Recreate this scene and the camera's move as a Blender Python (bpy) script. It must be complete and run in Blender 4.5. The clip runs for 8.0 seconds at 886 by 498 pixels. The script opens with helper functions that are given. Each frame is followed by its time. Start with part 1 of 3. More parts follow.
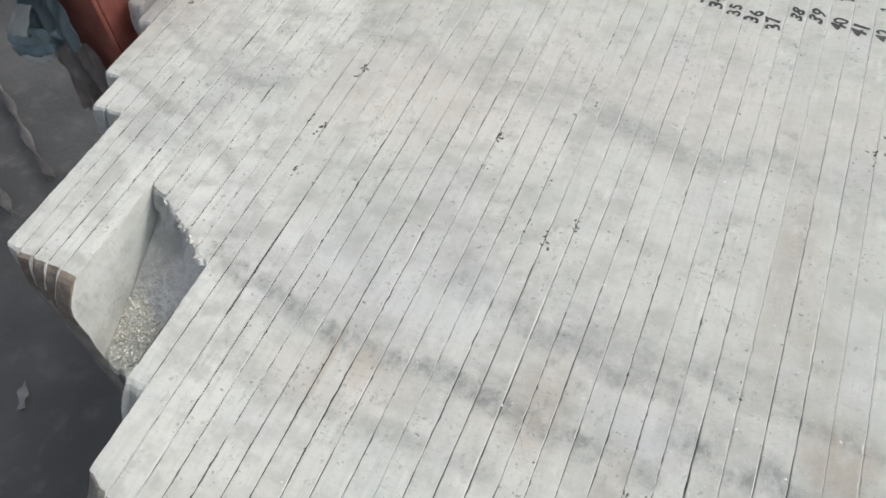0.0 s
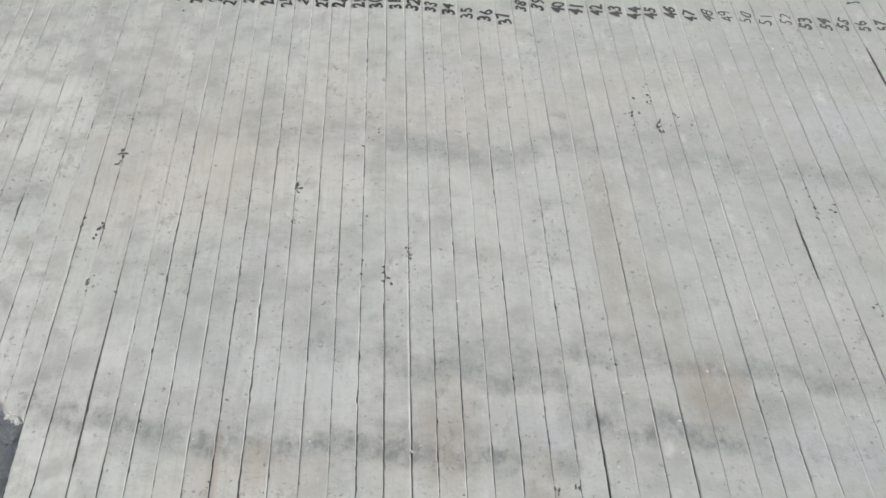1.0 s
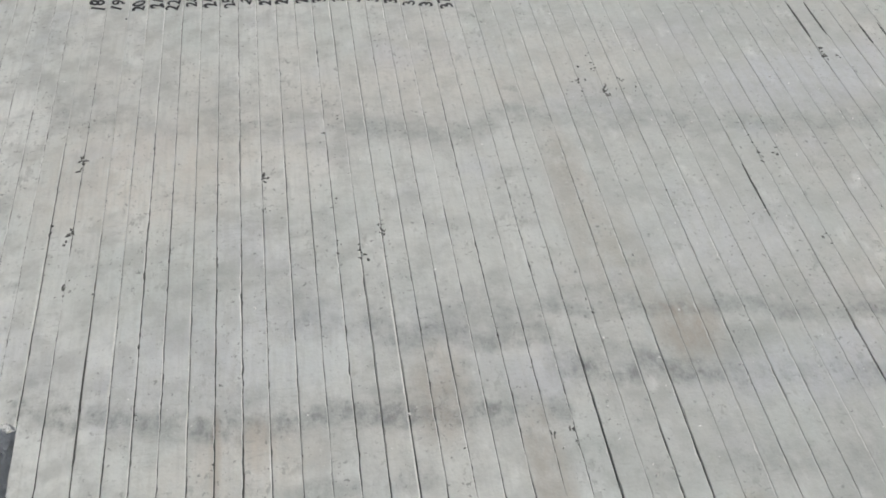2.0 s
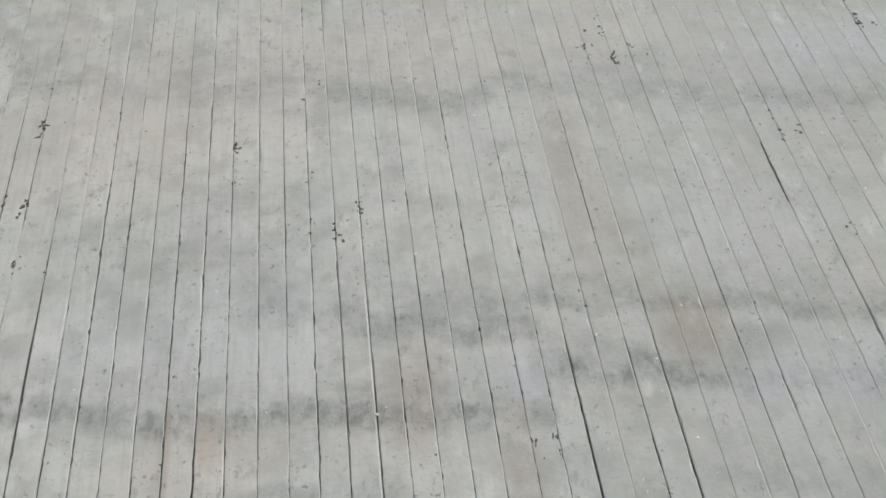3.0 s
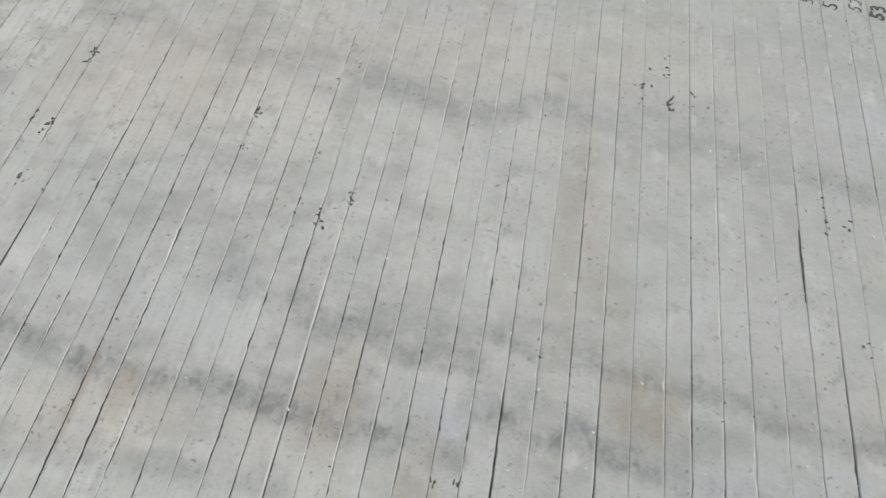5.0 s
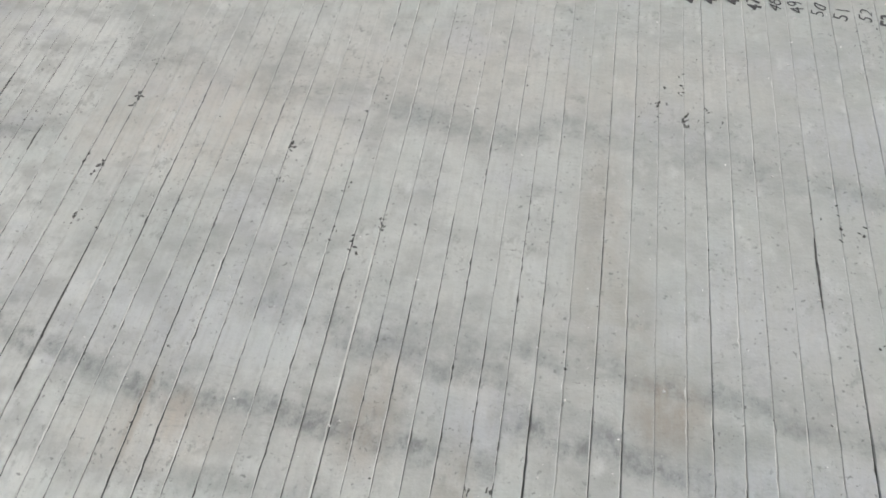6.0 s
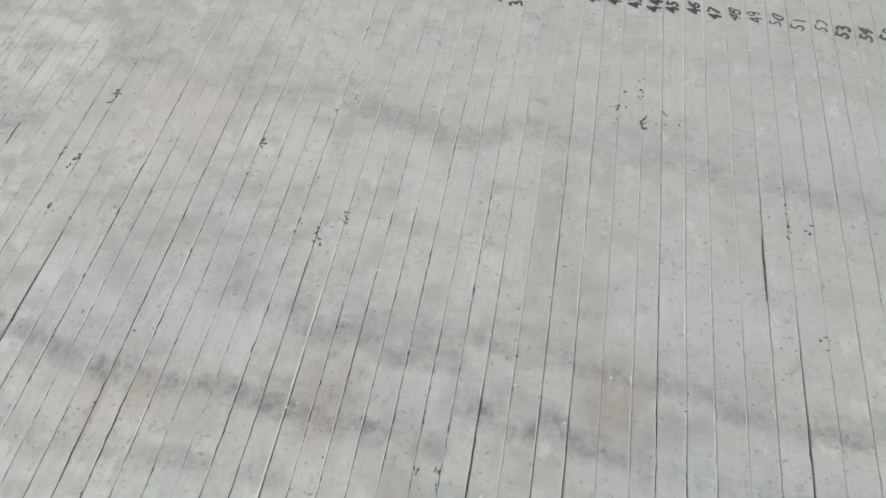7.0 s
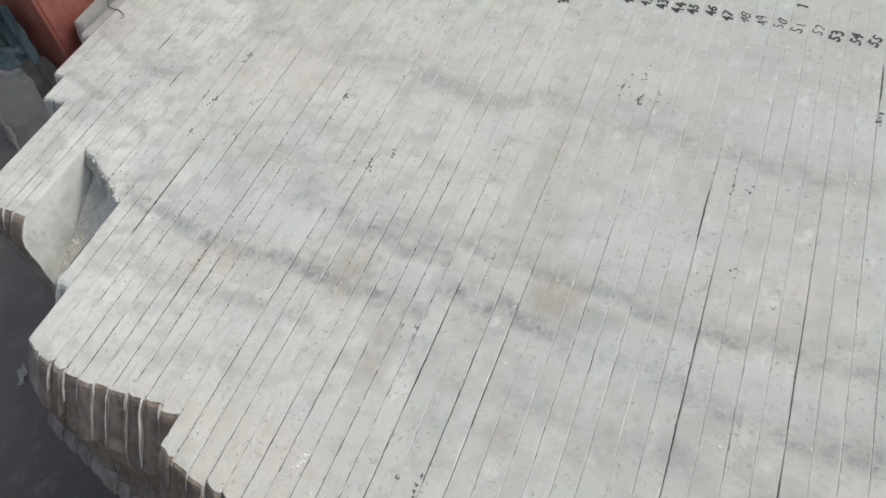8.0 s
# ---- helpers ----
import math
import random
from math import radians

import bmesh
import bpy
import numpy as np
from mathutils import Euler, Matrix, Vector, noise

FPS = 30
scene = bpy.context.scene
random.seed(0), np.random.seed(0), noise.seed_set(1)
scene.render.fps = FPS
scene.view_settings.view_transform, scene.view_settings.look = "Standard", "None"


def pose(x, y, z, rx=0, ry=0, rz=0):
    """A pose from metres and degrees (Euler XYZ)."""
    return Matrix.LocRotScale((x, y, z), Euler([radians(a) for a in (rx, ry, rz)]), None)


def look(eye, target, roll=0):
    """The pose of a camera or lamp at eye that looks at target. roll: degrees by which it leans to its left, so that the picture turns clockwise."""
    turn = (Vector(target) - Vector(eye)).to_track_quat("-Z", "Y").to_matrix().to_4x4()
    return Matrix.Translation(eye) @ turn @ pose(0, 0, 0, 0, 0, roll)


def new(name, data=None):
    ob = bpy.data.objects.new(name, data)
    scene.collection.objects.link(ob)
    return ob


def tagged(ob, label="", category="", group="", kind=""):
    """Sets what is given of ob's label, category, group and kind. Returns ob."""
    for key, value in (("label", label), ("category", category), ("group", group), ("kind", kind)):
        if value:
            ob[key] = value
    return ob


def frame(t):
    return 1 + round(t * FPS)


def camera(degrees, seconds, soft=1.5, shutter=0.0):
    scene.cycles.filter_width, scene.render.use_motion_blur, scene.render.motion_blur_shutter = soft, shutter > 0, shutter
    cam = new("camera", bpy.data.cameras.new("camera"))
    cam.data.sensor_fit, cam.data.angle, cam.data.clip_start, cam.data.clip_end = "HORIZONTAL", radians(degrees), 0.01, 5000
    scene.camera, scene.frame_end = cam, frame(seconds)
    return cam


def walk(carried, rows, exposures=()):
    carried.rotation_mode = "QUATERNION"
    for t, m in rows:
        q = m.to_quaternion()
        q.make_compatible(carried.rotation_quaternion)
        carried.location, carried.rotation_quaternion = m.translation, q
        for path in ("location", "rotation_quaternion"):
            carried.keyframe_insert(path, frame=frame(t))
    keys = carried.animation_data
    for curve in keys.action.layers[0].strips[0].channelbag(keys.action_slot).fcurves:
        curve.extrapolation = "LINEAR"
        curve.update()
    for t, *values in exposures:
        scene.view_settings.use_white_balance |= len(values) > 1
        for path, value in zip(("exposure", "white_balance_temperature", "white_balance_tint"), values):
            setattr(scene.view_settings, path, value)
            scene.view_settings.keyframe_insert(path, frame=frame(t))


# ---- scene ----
cam = camera(57.18, 8.0, soft=1.65)
TOP = 0.80      # height of the sawn block's top over the ground
U = 0.022       # nominal pitch of the slabs
ROWS = [
    (0.0, 0.7972, -0.8421, 0.5911, 36.684, 4.588, 23.100),
    (0.2, 0.7746, -0.8117, 0.5854, 35.393, 3.305, 16.565),
    (0.3, 0.7612, -0.8011, 0.5897, 34.718, 2.957, 14.082),
    (0.5, 0.7356, -0.8014, 0.5855, 34.365, 2.410, 9.723),
    (0.7, 0.7192, -0.8091, 0.5951, 34.190, 1.522, 4.571),
    (0.8, 0.7094, -0.8116, 0.5952, 33.950, 0.573, 1.915),
    (1.0, 0.6945, -0.8345, 0.5940, 37.127, -0.475, -2.198),
    (1.2, 0.6730, -0.8474, 0.5967, 40.556, -1.045, -5.523),
    (1.3, 0.6703, -0.8633, 0.5953, 40.303, -1.147, -6.907),
    (1.5, 0.6528, -0.8754, 0.5922, 39.600, -1.727, -9.818),
    (1.7, 0.6487, -0.8761, 0.5946, 38.280, -0.836, -10.106),
    (1.8, 0.6506, -0.8771, 0.5938, 38.388, -0.611, -10.003),
    (2.0, 0.6612, -0.8738, 0.5875, 38.017, -0.341, -9.210),
    (2.2, 0.6691, -0.8698, 0.5818, 36.718, -0.018, -8.632),
    (3.3, 0.7234, -0.8180, 0.5311, 33.859, -0.099, -6.452),
    (3.5, 0.7379, -0.8252, 0.5229, 30.491, -1.856, -6.100),
    (3.7, 0.7519, -0.8276, 0.5330, 32.519, -1.440, -5.040),
    (3.8, 0.7615, -0.8280, 0.5369, 32.450, -1.250, -4.737),
    (4.0, 0.7813, -0.8321, 0.5456, 33.165, -0.357, -3.584),
    (4.3, 0.8143, -0.8446, 0.5530, 36.082, 2.290, 1.969),
    (4.5, 0.8217, -0.8213, 0.5204, 36.629, -0.732, 4.598),
    (4.7, 0.8173, -0.8134, 0.5171, 35.560, -0.895, 7.368),
    (4.8, 0.8185, -0.8165, 0.5188, 35.728, -0.632, 8.531),
    (5.0, 0.8299, -0.7929, 0.5339, 34.796, -0.115, 9.555),
    (5.2, 0.8306, -0.7931, 0.5387, 34.996, 0.919, 9.610),
    (6.3, 0.8595, -0.8110, 0.5703, 36.284, 3.801, 8.069),
    (6.5, 0.8783, -0.8070, 0.5635, 36.509, 2.211, 5.275),
    (6.7, 0.8616, -0.8290, 0.5640, 37.097, 1.310, 6.289),
    (6.8, 0.8638, -0.8362, 0.5681, 37.195, 1.594, 7.673),
    (6.9, 0.8673, -0.8333, 0.5655, 37.173, 1.833, 8.619),
    (7.0, 0.8794, -0.8344, 0.5681, 37.275, 2.727, 9.832),
    (7.2, 0.9099, -0.8528, 0.5854, 39.615, 4.556, 12.419),
    (7.3, 0.9348, -0.8681, 0.5953, 41.120, 5.401, 13.741),
    (7.5, 0.9894, -0.9241, 0.6181, 40.813, 7.198, 16.601),
    (7.7, 1.0241, -0.9644, 0.6293, 40.452, 5.599, 18.148),
    (7.8, 1.0487, -0.9790, 0.6534, 40.036, 5.836, 18.669),
    (8.0, 1.0916, -0.9911, 0.6773, 38.979, 8.124, 21.505),
]
EXPOSURES = [(t, e, 6050, 6.5) for t, e in ((0.0, -0.36), (0.2, -0.54), (0.6, -0.60), (1.5, -0.69), (3.5, -0.81), (5.0, -0.74), (7.0, -0.71), (7.6, -0.64), (8.0, -0.48))]
walk(cam, [(t, pose(x, y, TOP + z, rx, ry, rz)) for t, x, y, z, rx, ry, rz in ROWS], EXPOSURES)

# ---- light: open sky and one sun, an unseen canopy is added to shade the ground beside the block ----
SUN_TO = Vector((1.0, 1.07, 1.5)).normalized()
world = bpy.data.worlds.new("world")
scene.world = world
world.use_nodes = True
wn = world.node_tree
sky = wn.nodes.new("ShaderNodeTexSky")
sky.sky_type = "NISHITA"
sky.sun_disc = False
sky.air_density, sky.dust_density, sky.ozone_density = 0.9, 8.0, 0.2
sky.sun_elevation, sky.sun_rotation = math.asin(SUN_TO.z), math.atan2(SUN_TO.x, SUN_TO.y)
# thin white haze takes half of the blue out of the sky
haze = wn.nodes.new("ShaderNodeHueSaturation")
haze.inputs["Saturation"].default_value = 0.5
wn.links.new(sky.outputs[0], haze.inputs["Color"])
wn.links.new(haze.outputs[0], wn.nodes["Background"].inputs[0])
wn.nodes["Background"].inputs[1].default_value = 0.15
sun = new("sun", bpy.data.lights.new("sun", "SUN"))
sun.data.energy, sun.data.angle, sun.data.color = 2.13, radians(0.5), (1.0, 0.905, 0.780)
sun.matrix_world = look(SUN_TO * 10, (0, 0, 0))


# ---- materials ----
class Mat:
    """A small builder for node materials."""

    def __init__(self, name, rough=0.7, metal=0.0):
        self.m = bpy.data.materials.new(name)
        self.m.use_nodes = True
        self.t = self.m.node_tree
        self.b = self.t.nodes["Principled BSDF"]
        self.b.inputs["Roughness"].default_value = rough
        self.b.inputs["Metallic"].default_value = metal
        self.co = self.t.nodes.new("ShaderNodeTexCoord").outputs["Object"]

    def put(self, socket, value):
        if isinstance(value, bpy.types.NodeSocket):
            self.t.links.new(value, socket)
        else:
            socket.default_value = value

    def math(self, op, a, b=0.0, c=0.0, clamp=False):
        n = self.t.nodes.new("ShaderNodeMath")
        n.operation, n.use_clamp = op, clamp
        for s, v in zip(n.inputs, (a, b, c)):
            self.put(s, v)
        return n.outputs[0]

    def scaled(self, sx, sy, sz, dx=0.0, dy=0.0, dz=0.0):
        n = self.t.nodes.new("ShaderNodeMapping")
        self.put(n.inputs["Vector"], self.co)
        n.inputs["Scale"].default_value = (sx, sy, sz)
        n.inputs["Location"].default_value = (dx, dy, dz)
        return n.outputs[0]

    def noise(self, scale, detail=4.0, rough=0.55, vector=None, distort=0.0):
        n = self.t.nodes.new("ShaderNodeTexNoise")
        self.put(n.inputs["Vector"], vector or self.co)
        n.inputs["Scale"].default_value, n.inputs["Detail"].default_value = scale, detail
        n.inputs["Roughness"].default_value, n.inputs["Distortion"].default_value = rough, distort
        return n.outputs["Fac"]

    def cells(self, scale, feature="F1", vector=None):
        n = self.t.nodes.new("ShaderNodeTexVoronoi")
        n.feature = feature
        self.put(n.inputs["Vector"], vector or self.co)
        n.inputs["Scale"].default_value = scale
        return n.outputs["Distance"]

    def span(self, v, a, b, lo=0.0, hi=1.0, smooth=True):
        n = self.t.nodes.new("ShaderNodeMapRange")
        n.interpolation_type = "SMOOTHSTEP" if smooth else "LINEAR"
        self.put(n.inputs["Value"], v)
        for k, x in (("From Min", a), ("From Max", b), ("To Min", lo), ("To Max", hi)):
            self.put(n.inputs[k], x)
        return n.outputs["Result"]

    def mix(self, fac, a, b, blend="MIX"):
        n = self.t.nodes.new("ShaderNodeMix")
        n.data_type, n.blend_type = "RGBA", blend
        self.put(n.inputs[0], fac)
        for s, v in ((n.inputs[6], a), (n.inputs[7], b)):
            self.put(s, v if isinstance(v, bpy.types.NodeSocket) else (*v, 1.0))
        return n.outputs[2]

    def split(self):
        n = self.t.nodes.new("ShaderNodeSeparateXYZ")
        self.put(n.inputs[0], self.co)
        return n.outputs

    def random(self):
        return self.t.nodes.new("ShaderNodeObjectInfo").outputs["Random"]

    def color(self, v):
        self.put(self.b.inputs["Base Color"], v if isinstance(v, bpy.types.NodeSocket) else (*v, 1.0))
        return self

    def bump(self, h, distance=0.001, strength=1.0):
        n = self.t.nodes.new("ShaderNodeBump")
        n.inputs["Distance"].default_value, n.inputs["Strength"].default_value = distance, strength
        self.put(n.inputs["Height"], h)
        self.put(self.b.inputs["Normal"], n.outputs[0])
        return self


VEINS = (
    # half width, strength, course of the vein as (x, y)
    (0.016, 0.35, ((0.37, -0.185), (0.46, -0.204), (0.55, -0.232), (0.64, -0.234), (0.73, -0.266), (0.80, -0.272), (0.83, -0.250), (0.93, -0.272), (1.05, -0.298), (1.15, -0.313), (1.40, -0.32))),
    (0.0115, 0.62, ((0.38, -0.528), (0.45, -0.548), (0.51, -0.559), (0.56, -0.575), (0.62, -0.572), (0.71, -0.583), (0.815, -0.594))),
    (0.012, 0.46, ((0.60, -0.486), (0.665, -0.491), (0.69, -0.508), (0.76, -0.519), (0.815, -0.524))),
    (0.0095, 0.52, ((0.815, -0.497), (0.88, -0.505), (0.93, -0.512), (0.99, -0.523), (1.07, -0.543), (1.16, -0.540), (1.40, -0.57))),
    (0.0125, 0.62, ((0.815, -0.559), (0.89, -0.566), (0.96, -0.583), (1.03, -0.595), (1.12, -0.617), (1.23, -0.630), (1.50, -0.67))),
    (0.010, 0.42, ((0.12, -0.238), (0.20, -0.288), (0.28, -0.314), (0.34, -0.30))),
    (0.009, 0.36, ((0.14, -0.345), (0.20, -0.367), (0.27, -0.398), (0.34, -0.43))),
    (0.030, 0.20, ((0.42, -0.445), (0.53, -0.43), (0.65, -0.455), (0.80, -0.485))),
    (0.013, 0.30, ((0.44, -0.622), (0.54, -0.631), (0.62, -0.640), (0.70, -0.63))),
    (0.020, 0.24, ((0.80, -0.64), (0.92, -0.655), (1.05, -0.675), (1.20, -0.69))),
)
BROWN, BEIGE, LILAC, ASH = (0.355, 0.305, 0.252), (0.62, 0.575, 0.515), (0.555, 0.565, 0.60), (0.25, 0.255, 0.245)
BLUSHES = (
    # x, y, reach along x and y, strength, tint
    (0.874, -0.38, 0.024, 0.120, 0.42, BROWN), (0.905, -0.46, 0.020, 0.060, 0.40, BROWN), (0.932, -0.532, 0.030, 0.036, 0.75, BROWN), (0.712, -0.568, 0.026, 0.050, 0.55, BROWN), (0.784, -0.645, 0.018, 0.070, 0.55, BROWN),
    (0.534, -0.590, 0.005, 0.045, 0.80, BROWN), (0.566, -0.588, 0.014, 0.022, 0.60, BROWN), (0.927, -0.700, 0.018, 0.020, 0.50, BROWN),
    (0.46, -0.28, 0.13, 0.085, 0.55, BEIGE), (0.68, -0.795, 0.13, 0.060, 0.70, BEIGE), (0.55, -0.605, 0.075, 0.035, 0.50, BEIGE), (0.88, -0.18, 0.20, 0.06, 0.30, BEIGE),
    (0.545, -0.500, 0.130, 0.055, 0.45, LILAC), (1.17, -0.245, 0.130, 0.050, 0.60, LILAC), (1.08, -0.590, 0.150, 0.035, 0.55, LILAC), (1.00, -0.44, 0.09, 0.05, 0.35, LILAC), (0.80, -0.56, 0.03, 0.03, 0.5, LILAC),
    (0.609, -0.634, 0.016, 0.012, 0.60, ASH), (0.970, -0.555, 0.040, 0.018, 0.35, ASH), (1.076, -0.669, 0.020, 0.015, 0.45, ASH),
)


def marble_material(name):
    k = Mat(name, 0.62)
    x, y, z = k.split()
    rnd = k.random()
    # every slab carries its own slice of the stone, so the small marks jump from slab to slab
    cut = k.t.nodes.new("ShaderNodeCombineXYZ")
    k.put(cut.inputs[0], k.math("ADD", x, k.math("MULTIPLY", rnd, 3.0)))
    k.put(cut.inputs[1], k.math("ADD", y, k.math("MULTIPLY", rnd, 0.7)))
    k.put(cut.inputs[2], z)
    own = cut.outputs[0]

    def drawn(vec, sx, sy):
        n = k.t.nodes.new("ShaderNodeMapping")
        k.put(n.inputs["Vector"], vec)
        n.inputs["Scale"].default_value = (sx, sy, 1.0)
        return n.outputs[0]

    wob = k.math("MULTIPLY", k.math("SUBTRACT", k.noise(16.0, 4), 0.5), 0.016)
    fine = k.math("MULTIPLY", k.math("SUBTRACT", k.noise(90.0, 5, 0.65, own), 0.5), 0.016)
    shift = k.math("MULTIPLY", k.math("SUBTRACT", rnd, 0.5), 0.009)
    yy = k.math("ADD", k.math("ADD", y, wob), k.math("ADD", fine, shift))
    cloud = k.noise(5.5, 5, 0.6, k.scaled(1.3, 1, 1))
    base = k.mix(k.span(cloud, 0.35, 0.66), (0.70, 0.71, 0.678), (0.79, 0.795, 0.76))
    # the base colour is mixed towards a darker grey with growing x
    base = k.mix(k.span(x, 0.25, 1.15, 0.0, 0.88, smooth=False), base, (0.43, 0.442, 0.425))
    # wide warm, cool and greenish blushes
    base = k.mix(k.span(k.noise(3.6, 4, 0.6, k.scaled(1, 0.8, 1, 3.1)), 0.48, 0.70, 0.0, 0.45), base, (0.62, 0.575, 0.525))
    base = k.mix(k.span(k.noise(8.5, 3, 0.55, k.scaled(1, 0.9, 1, 7.7, 2.0)), 0.48, 0.70, 0.0, 0.42), base, (0.50, 0.55, 0.525))
    base = k.mix(k.span(k.noise(10.0, 3, 0.55, k.scaled(1, 1.1, 1, 1.7, 5.0)), 0.52, 0.72, 0.0, 0.40), base, (0.52, 0.525, 0.565))
    # soft blotches of two to five centimetres, drawn out across the slabs
    base = k.mix(k.span(k.noise(24.0, 5, 0.62, k.scaled(0.85, 1.15, 1)), 0.45, 0.68, 0.0, 0.46), base, (0.38, 0.39, 0.375))
    base = k.mix(k.span(k.noise(34.0, 4, 0.55, drawn(own, 0.8, 1.0)), 0.48, 0.70, 0.0, 0.48), base, (0.39, 0.395, 0.375))
    base = k.mix(k.span(k.noise(40.0, 4, 0.55, drawn(own, 1.2, 0.7)), 0.54, 0.76, 0.0, 0.45), base, (0.77, 0.775, 0.75))
    gate = k.span(k.noise(28.0, 5, 0.65, k.scaled(0.9, 1.2, 1)), 0.32, 0.62, 0.26, 1.05)
    grain = k.span(k.noise(95.0, 5, 0.7, drawn(own, 1.2, 0.8)), 0.33, 0.66, 0.50, 1.08)
    gate = k.math("MULTIPLY", gate, grain)
    gate = k.math("MULTIPLY", gate, k.span(rnd, 0.0, 1.0, 1.05, 1.5, smooth=False))
    veined = None
    for w, s, pts in VEINS:
        f = None
        for (xa, ya), (xb, yb) in zip(pts, pts[1:]):
            step = k.span(x, xa, xb, 0.0, yb - ya, smooth=False)
            f = step if f is None else k.math("ADD", f, step)
        d = k.math("SUBTRACT", yy, k.math("ADD", f, pts[0][1]))
        # a core, and a wider fainter fringe above it
        core = k.span(k.math("ABSOLUTE", d), w * 0.3, w * 1.7, 1.0, 0.0)
        fringe = k.span(k.math("ABSOLUTE", k.math("SUBTRACT", d, w * 1.4)), w * 0.5, w * 3.2, 0.42, 0.0)
        m = k.math("MAXIMUM", core, fringe)
        ends = k.math("MULTIPLY", k.span(x, pts[0][0] - 0.02, pts[0][0] + 0.004), k.span(x, pts[-1][0] - 0.004, pts[-1][0] + 0.004, 1.0, 0.0))
        m = k.math("MULTIPLY", k.math("MULTIPLY", m, gate), k.math("MULTIPLY", ends, s), clamp=True)
        base = k.mix(m, base, (0.205, 0.214, 0.216))
        veined = m if veined is None else k.math("MAXIMUM", veined, m)
    # iron, dust and lilac blushes that keep to a few slabs
    patch = k.span(k.noise(40.0, 5, 0.65, drawn(own, 1.4, 0.8)), 0.32, 0.62, 0.28, 1.0)
    for bx, by, rx_, ry_, s, tint in BLUSHES:
        ex = k.math("POWER", k.math("DIVIDE", k.math("SUBTRACT", x, bx), rx_), 2.0)
        ey = k.math("POWER", k.math("DIVIDE", k.math("SUBTRACT", yy, by), ry_), 2.0)
        m = k.math("MULTIPLY", k.span(k.math("ADD", ex, ey), 0.05, 1.5, s, 0.0), patch)
        base = k.mix(m, base, tint)
    # saw streaks along the slab, fine hatching across it in places, smudges, pits, slab to slab tone
    base = k.mix(k.span(k.noise(26.0, 3, 0.6, drawn(own, 9.0, 0.7)), 0.45, 0.72, 0.0, 0.30), base, (0.44, 0.445, 0.42))
    hatch = k.math("MULTIPLY", k.span(k.noise(60.0, 3, 0.6, drawn(own, 1.6, 5.0)), 0.54, 0.66), k.span(k.noise(14.0, 3, 0.5, own), 0.52, 0.66, 0.0, 0.29))
    base = k.mix(hatch, base, (0.31, 0.31, 0.29))
    dashes = k.math("MULTIPLY", k.span(k.noise(120.0, 5, 0.75, drawn(own, 1.3, 0.9)), 0.55, 0.66), k.span(veined, 0.08, 0.45, 0.0, 0.36))
    base = k.mix(dashes, base, (0.15, 0.155, 0.155))
    clump = k.span(k.noise(18.0, 4, 0.6, own), 0.42, 0.60, 0.15, 1.0)
    base = k.mix(k.math("MULTIPLY", clump, k.span(k.noise(62.0, 5, 0.65, drawn(own, 1.2, 0.8)), 0.59, 0.68, 0.0, 0.42)), base, (0.27, 0.273, 0.26))
    base = k.mix(k.math("MULTIPLY", clump, k.span(k.noise(185.0, 3, 0.6, own), 0.615, 0.68, 0.0, 0.70)), base, (0.19, 0.192, 0.185))
    base = k.mix(k.math("MULTIPLY", clump, k.span(k.noise(95.0, 4, 0.7, drawn(own, 1.5, 0.9)), 0.60, 0.67, 0.0, 0.46)), base, (0.21, 0.21, 0.20))
    base = k.mix(k.span(k.noise(260.0, 4, 0.75, own), 0.50, 0.68, 0.0, 0.16), base, (0.37, 0.375, 0.36))
    base = k.mix(k.span(k.cells(170.0, "F1", drawn(own, 1.0, 1.1)), 0.02, 0.08, 0.45, 0.0), base, (0.84, 0.84, 0.83))
    base = k.mix(k.span(rnd, 0.0, 1.0, 0.0, 0.17, smooth=False), base, (0.42, 0.42, 0.39))
    k.color(base)
    # light carries a little way into the stone
    k.b.inputs["Subsurface Weight"].default_value, k.b.inputs["Subsurface Scale"].default_value = 0.22, 0.010
    k.b.inputs["Subsurface Radius"].default_value = (1.0, 0.85, 0.65)
    k.put(k.b.inputs["Roughness"], k.span(cloud, 0.3, 0.7, 0.72, 0.88))
    k.b.inputs["Specular IOR Level"].default_value = 0.28
    h = k.math("ADD", k.math("MULTIPLY", k.noise(380.0, 4), 0.2), k.math("MULTIPLY", k.noise(60.0, 5, 0.65), 0.8))
    k.bump(h, 0.0016, 0.5)
    return k.m


MARBLE = marble_material("sawn_marble")


def skin_material():
    k = Mat("quarry_skin", 0.9)
    c = k.mix(k.span(k.noise(28.0, 5, 0.65), 0.35, 0.68), (0.185, 0.145, 0.115), (0.33, 0.28, 0.235))
    c = k.mix(k.span(k.noise(9.0, 4), 0.5, 0.7, 0.0, 0.7), c, (0.30, 0.28, 0.26))
    c = k.mix(k.span(k.noise(120.0, 4, 0.7), 0.56, 0.72, 0.0, 0.5), c, (0.52, 0.48, 0.43))
    k.color(c)
    k.bump(k.math("ADD", k.noise(45.0, 3, 0.5), k.math("MULTIPLY", k.noise(300.0, 3), 0.15)), 0.0022, 0.8)
    return k.m


def rough_stone_material(name, a, b, scale=40.0, depth=0.006):
    k = Mat(name, 0.85)
    c = k.mix(k.span(k.noise(scale, 5, 0.6), 0.35, 0.68), a, b)
    c = k.mix(k.span(k.cells(scale * 5), 0.03, 0.2, 0.35, 0.0), c, tuple(min(0.85, v * 1.5) for v in b))
    k.color(c)
    k.bump(k.math("ADD", k.noise(scale * 1.2, 5, 0.65), k.math("MULTIPLY", k.noise(scale * 9, 3), 0.3)), depth, 0.9)
    return k.m


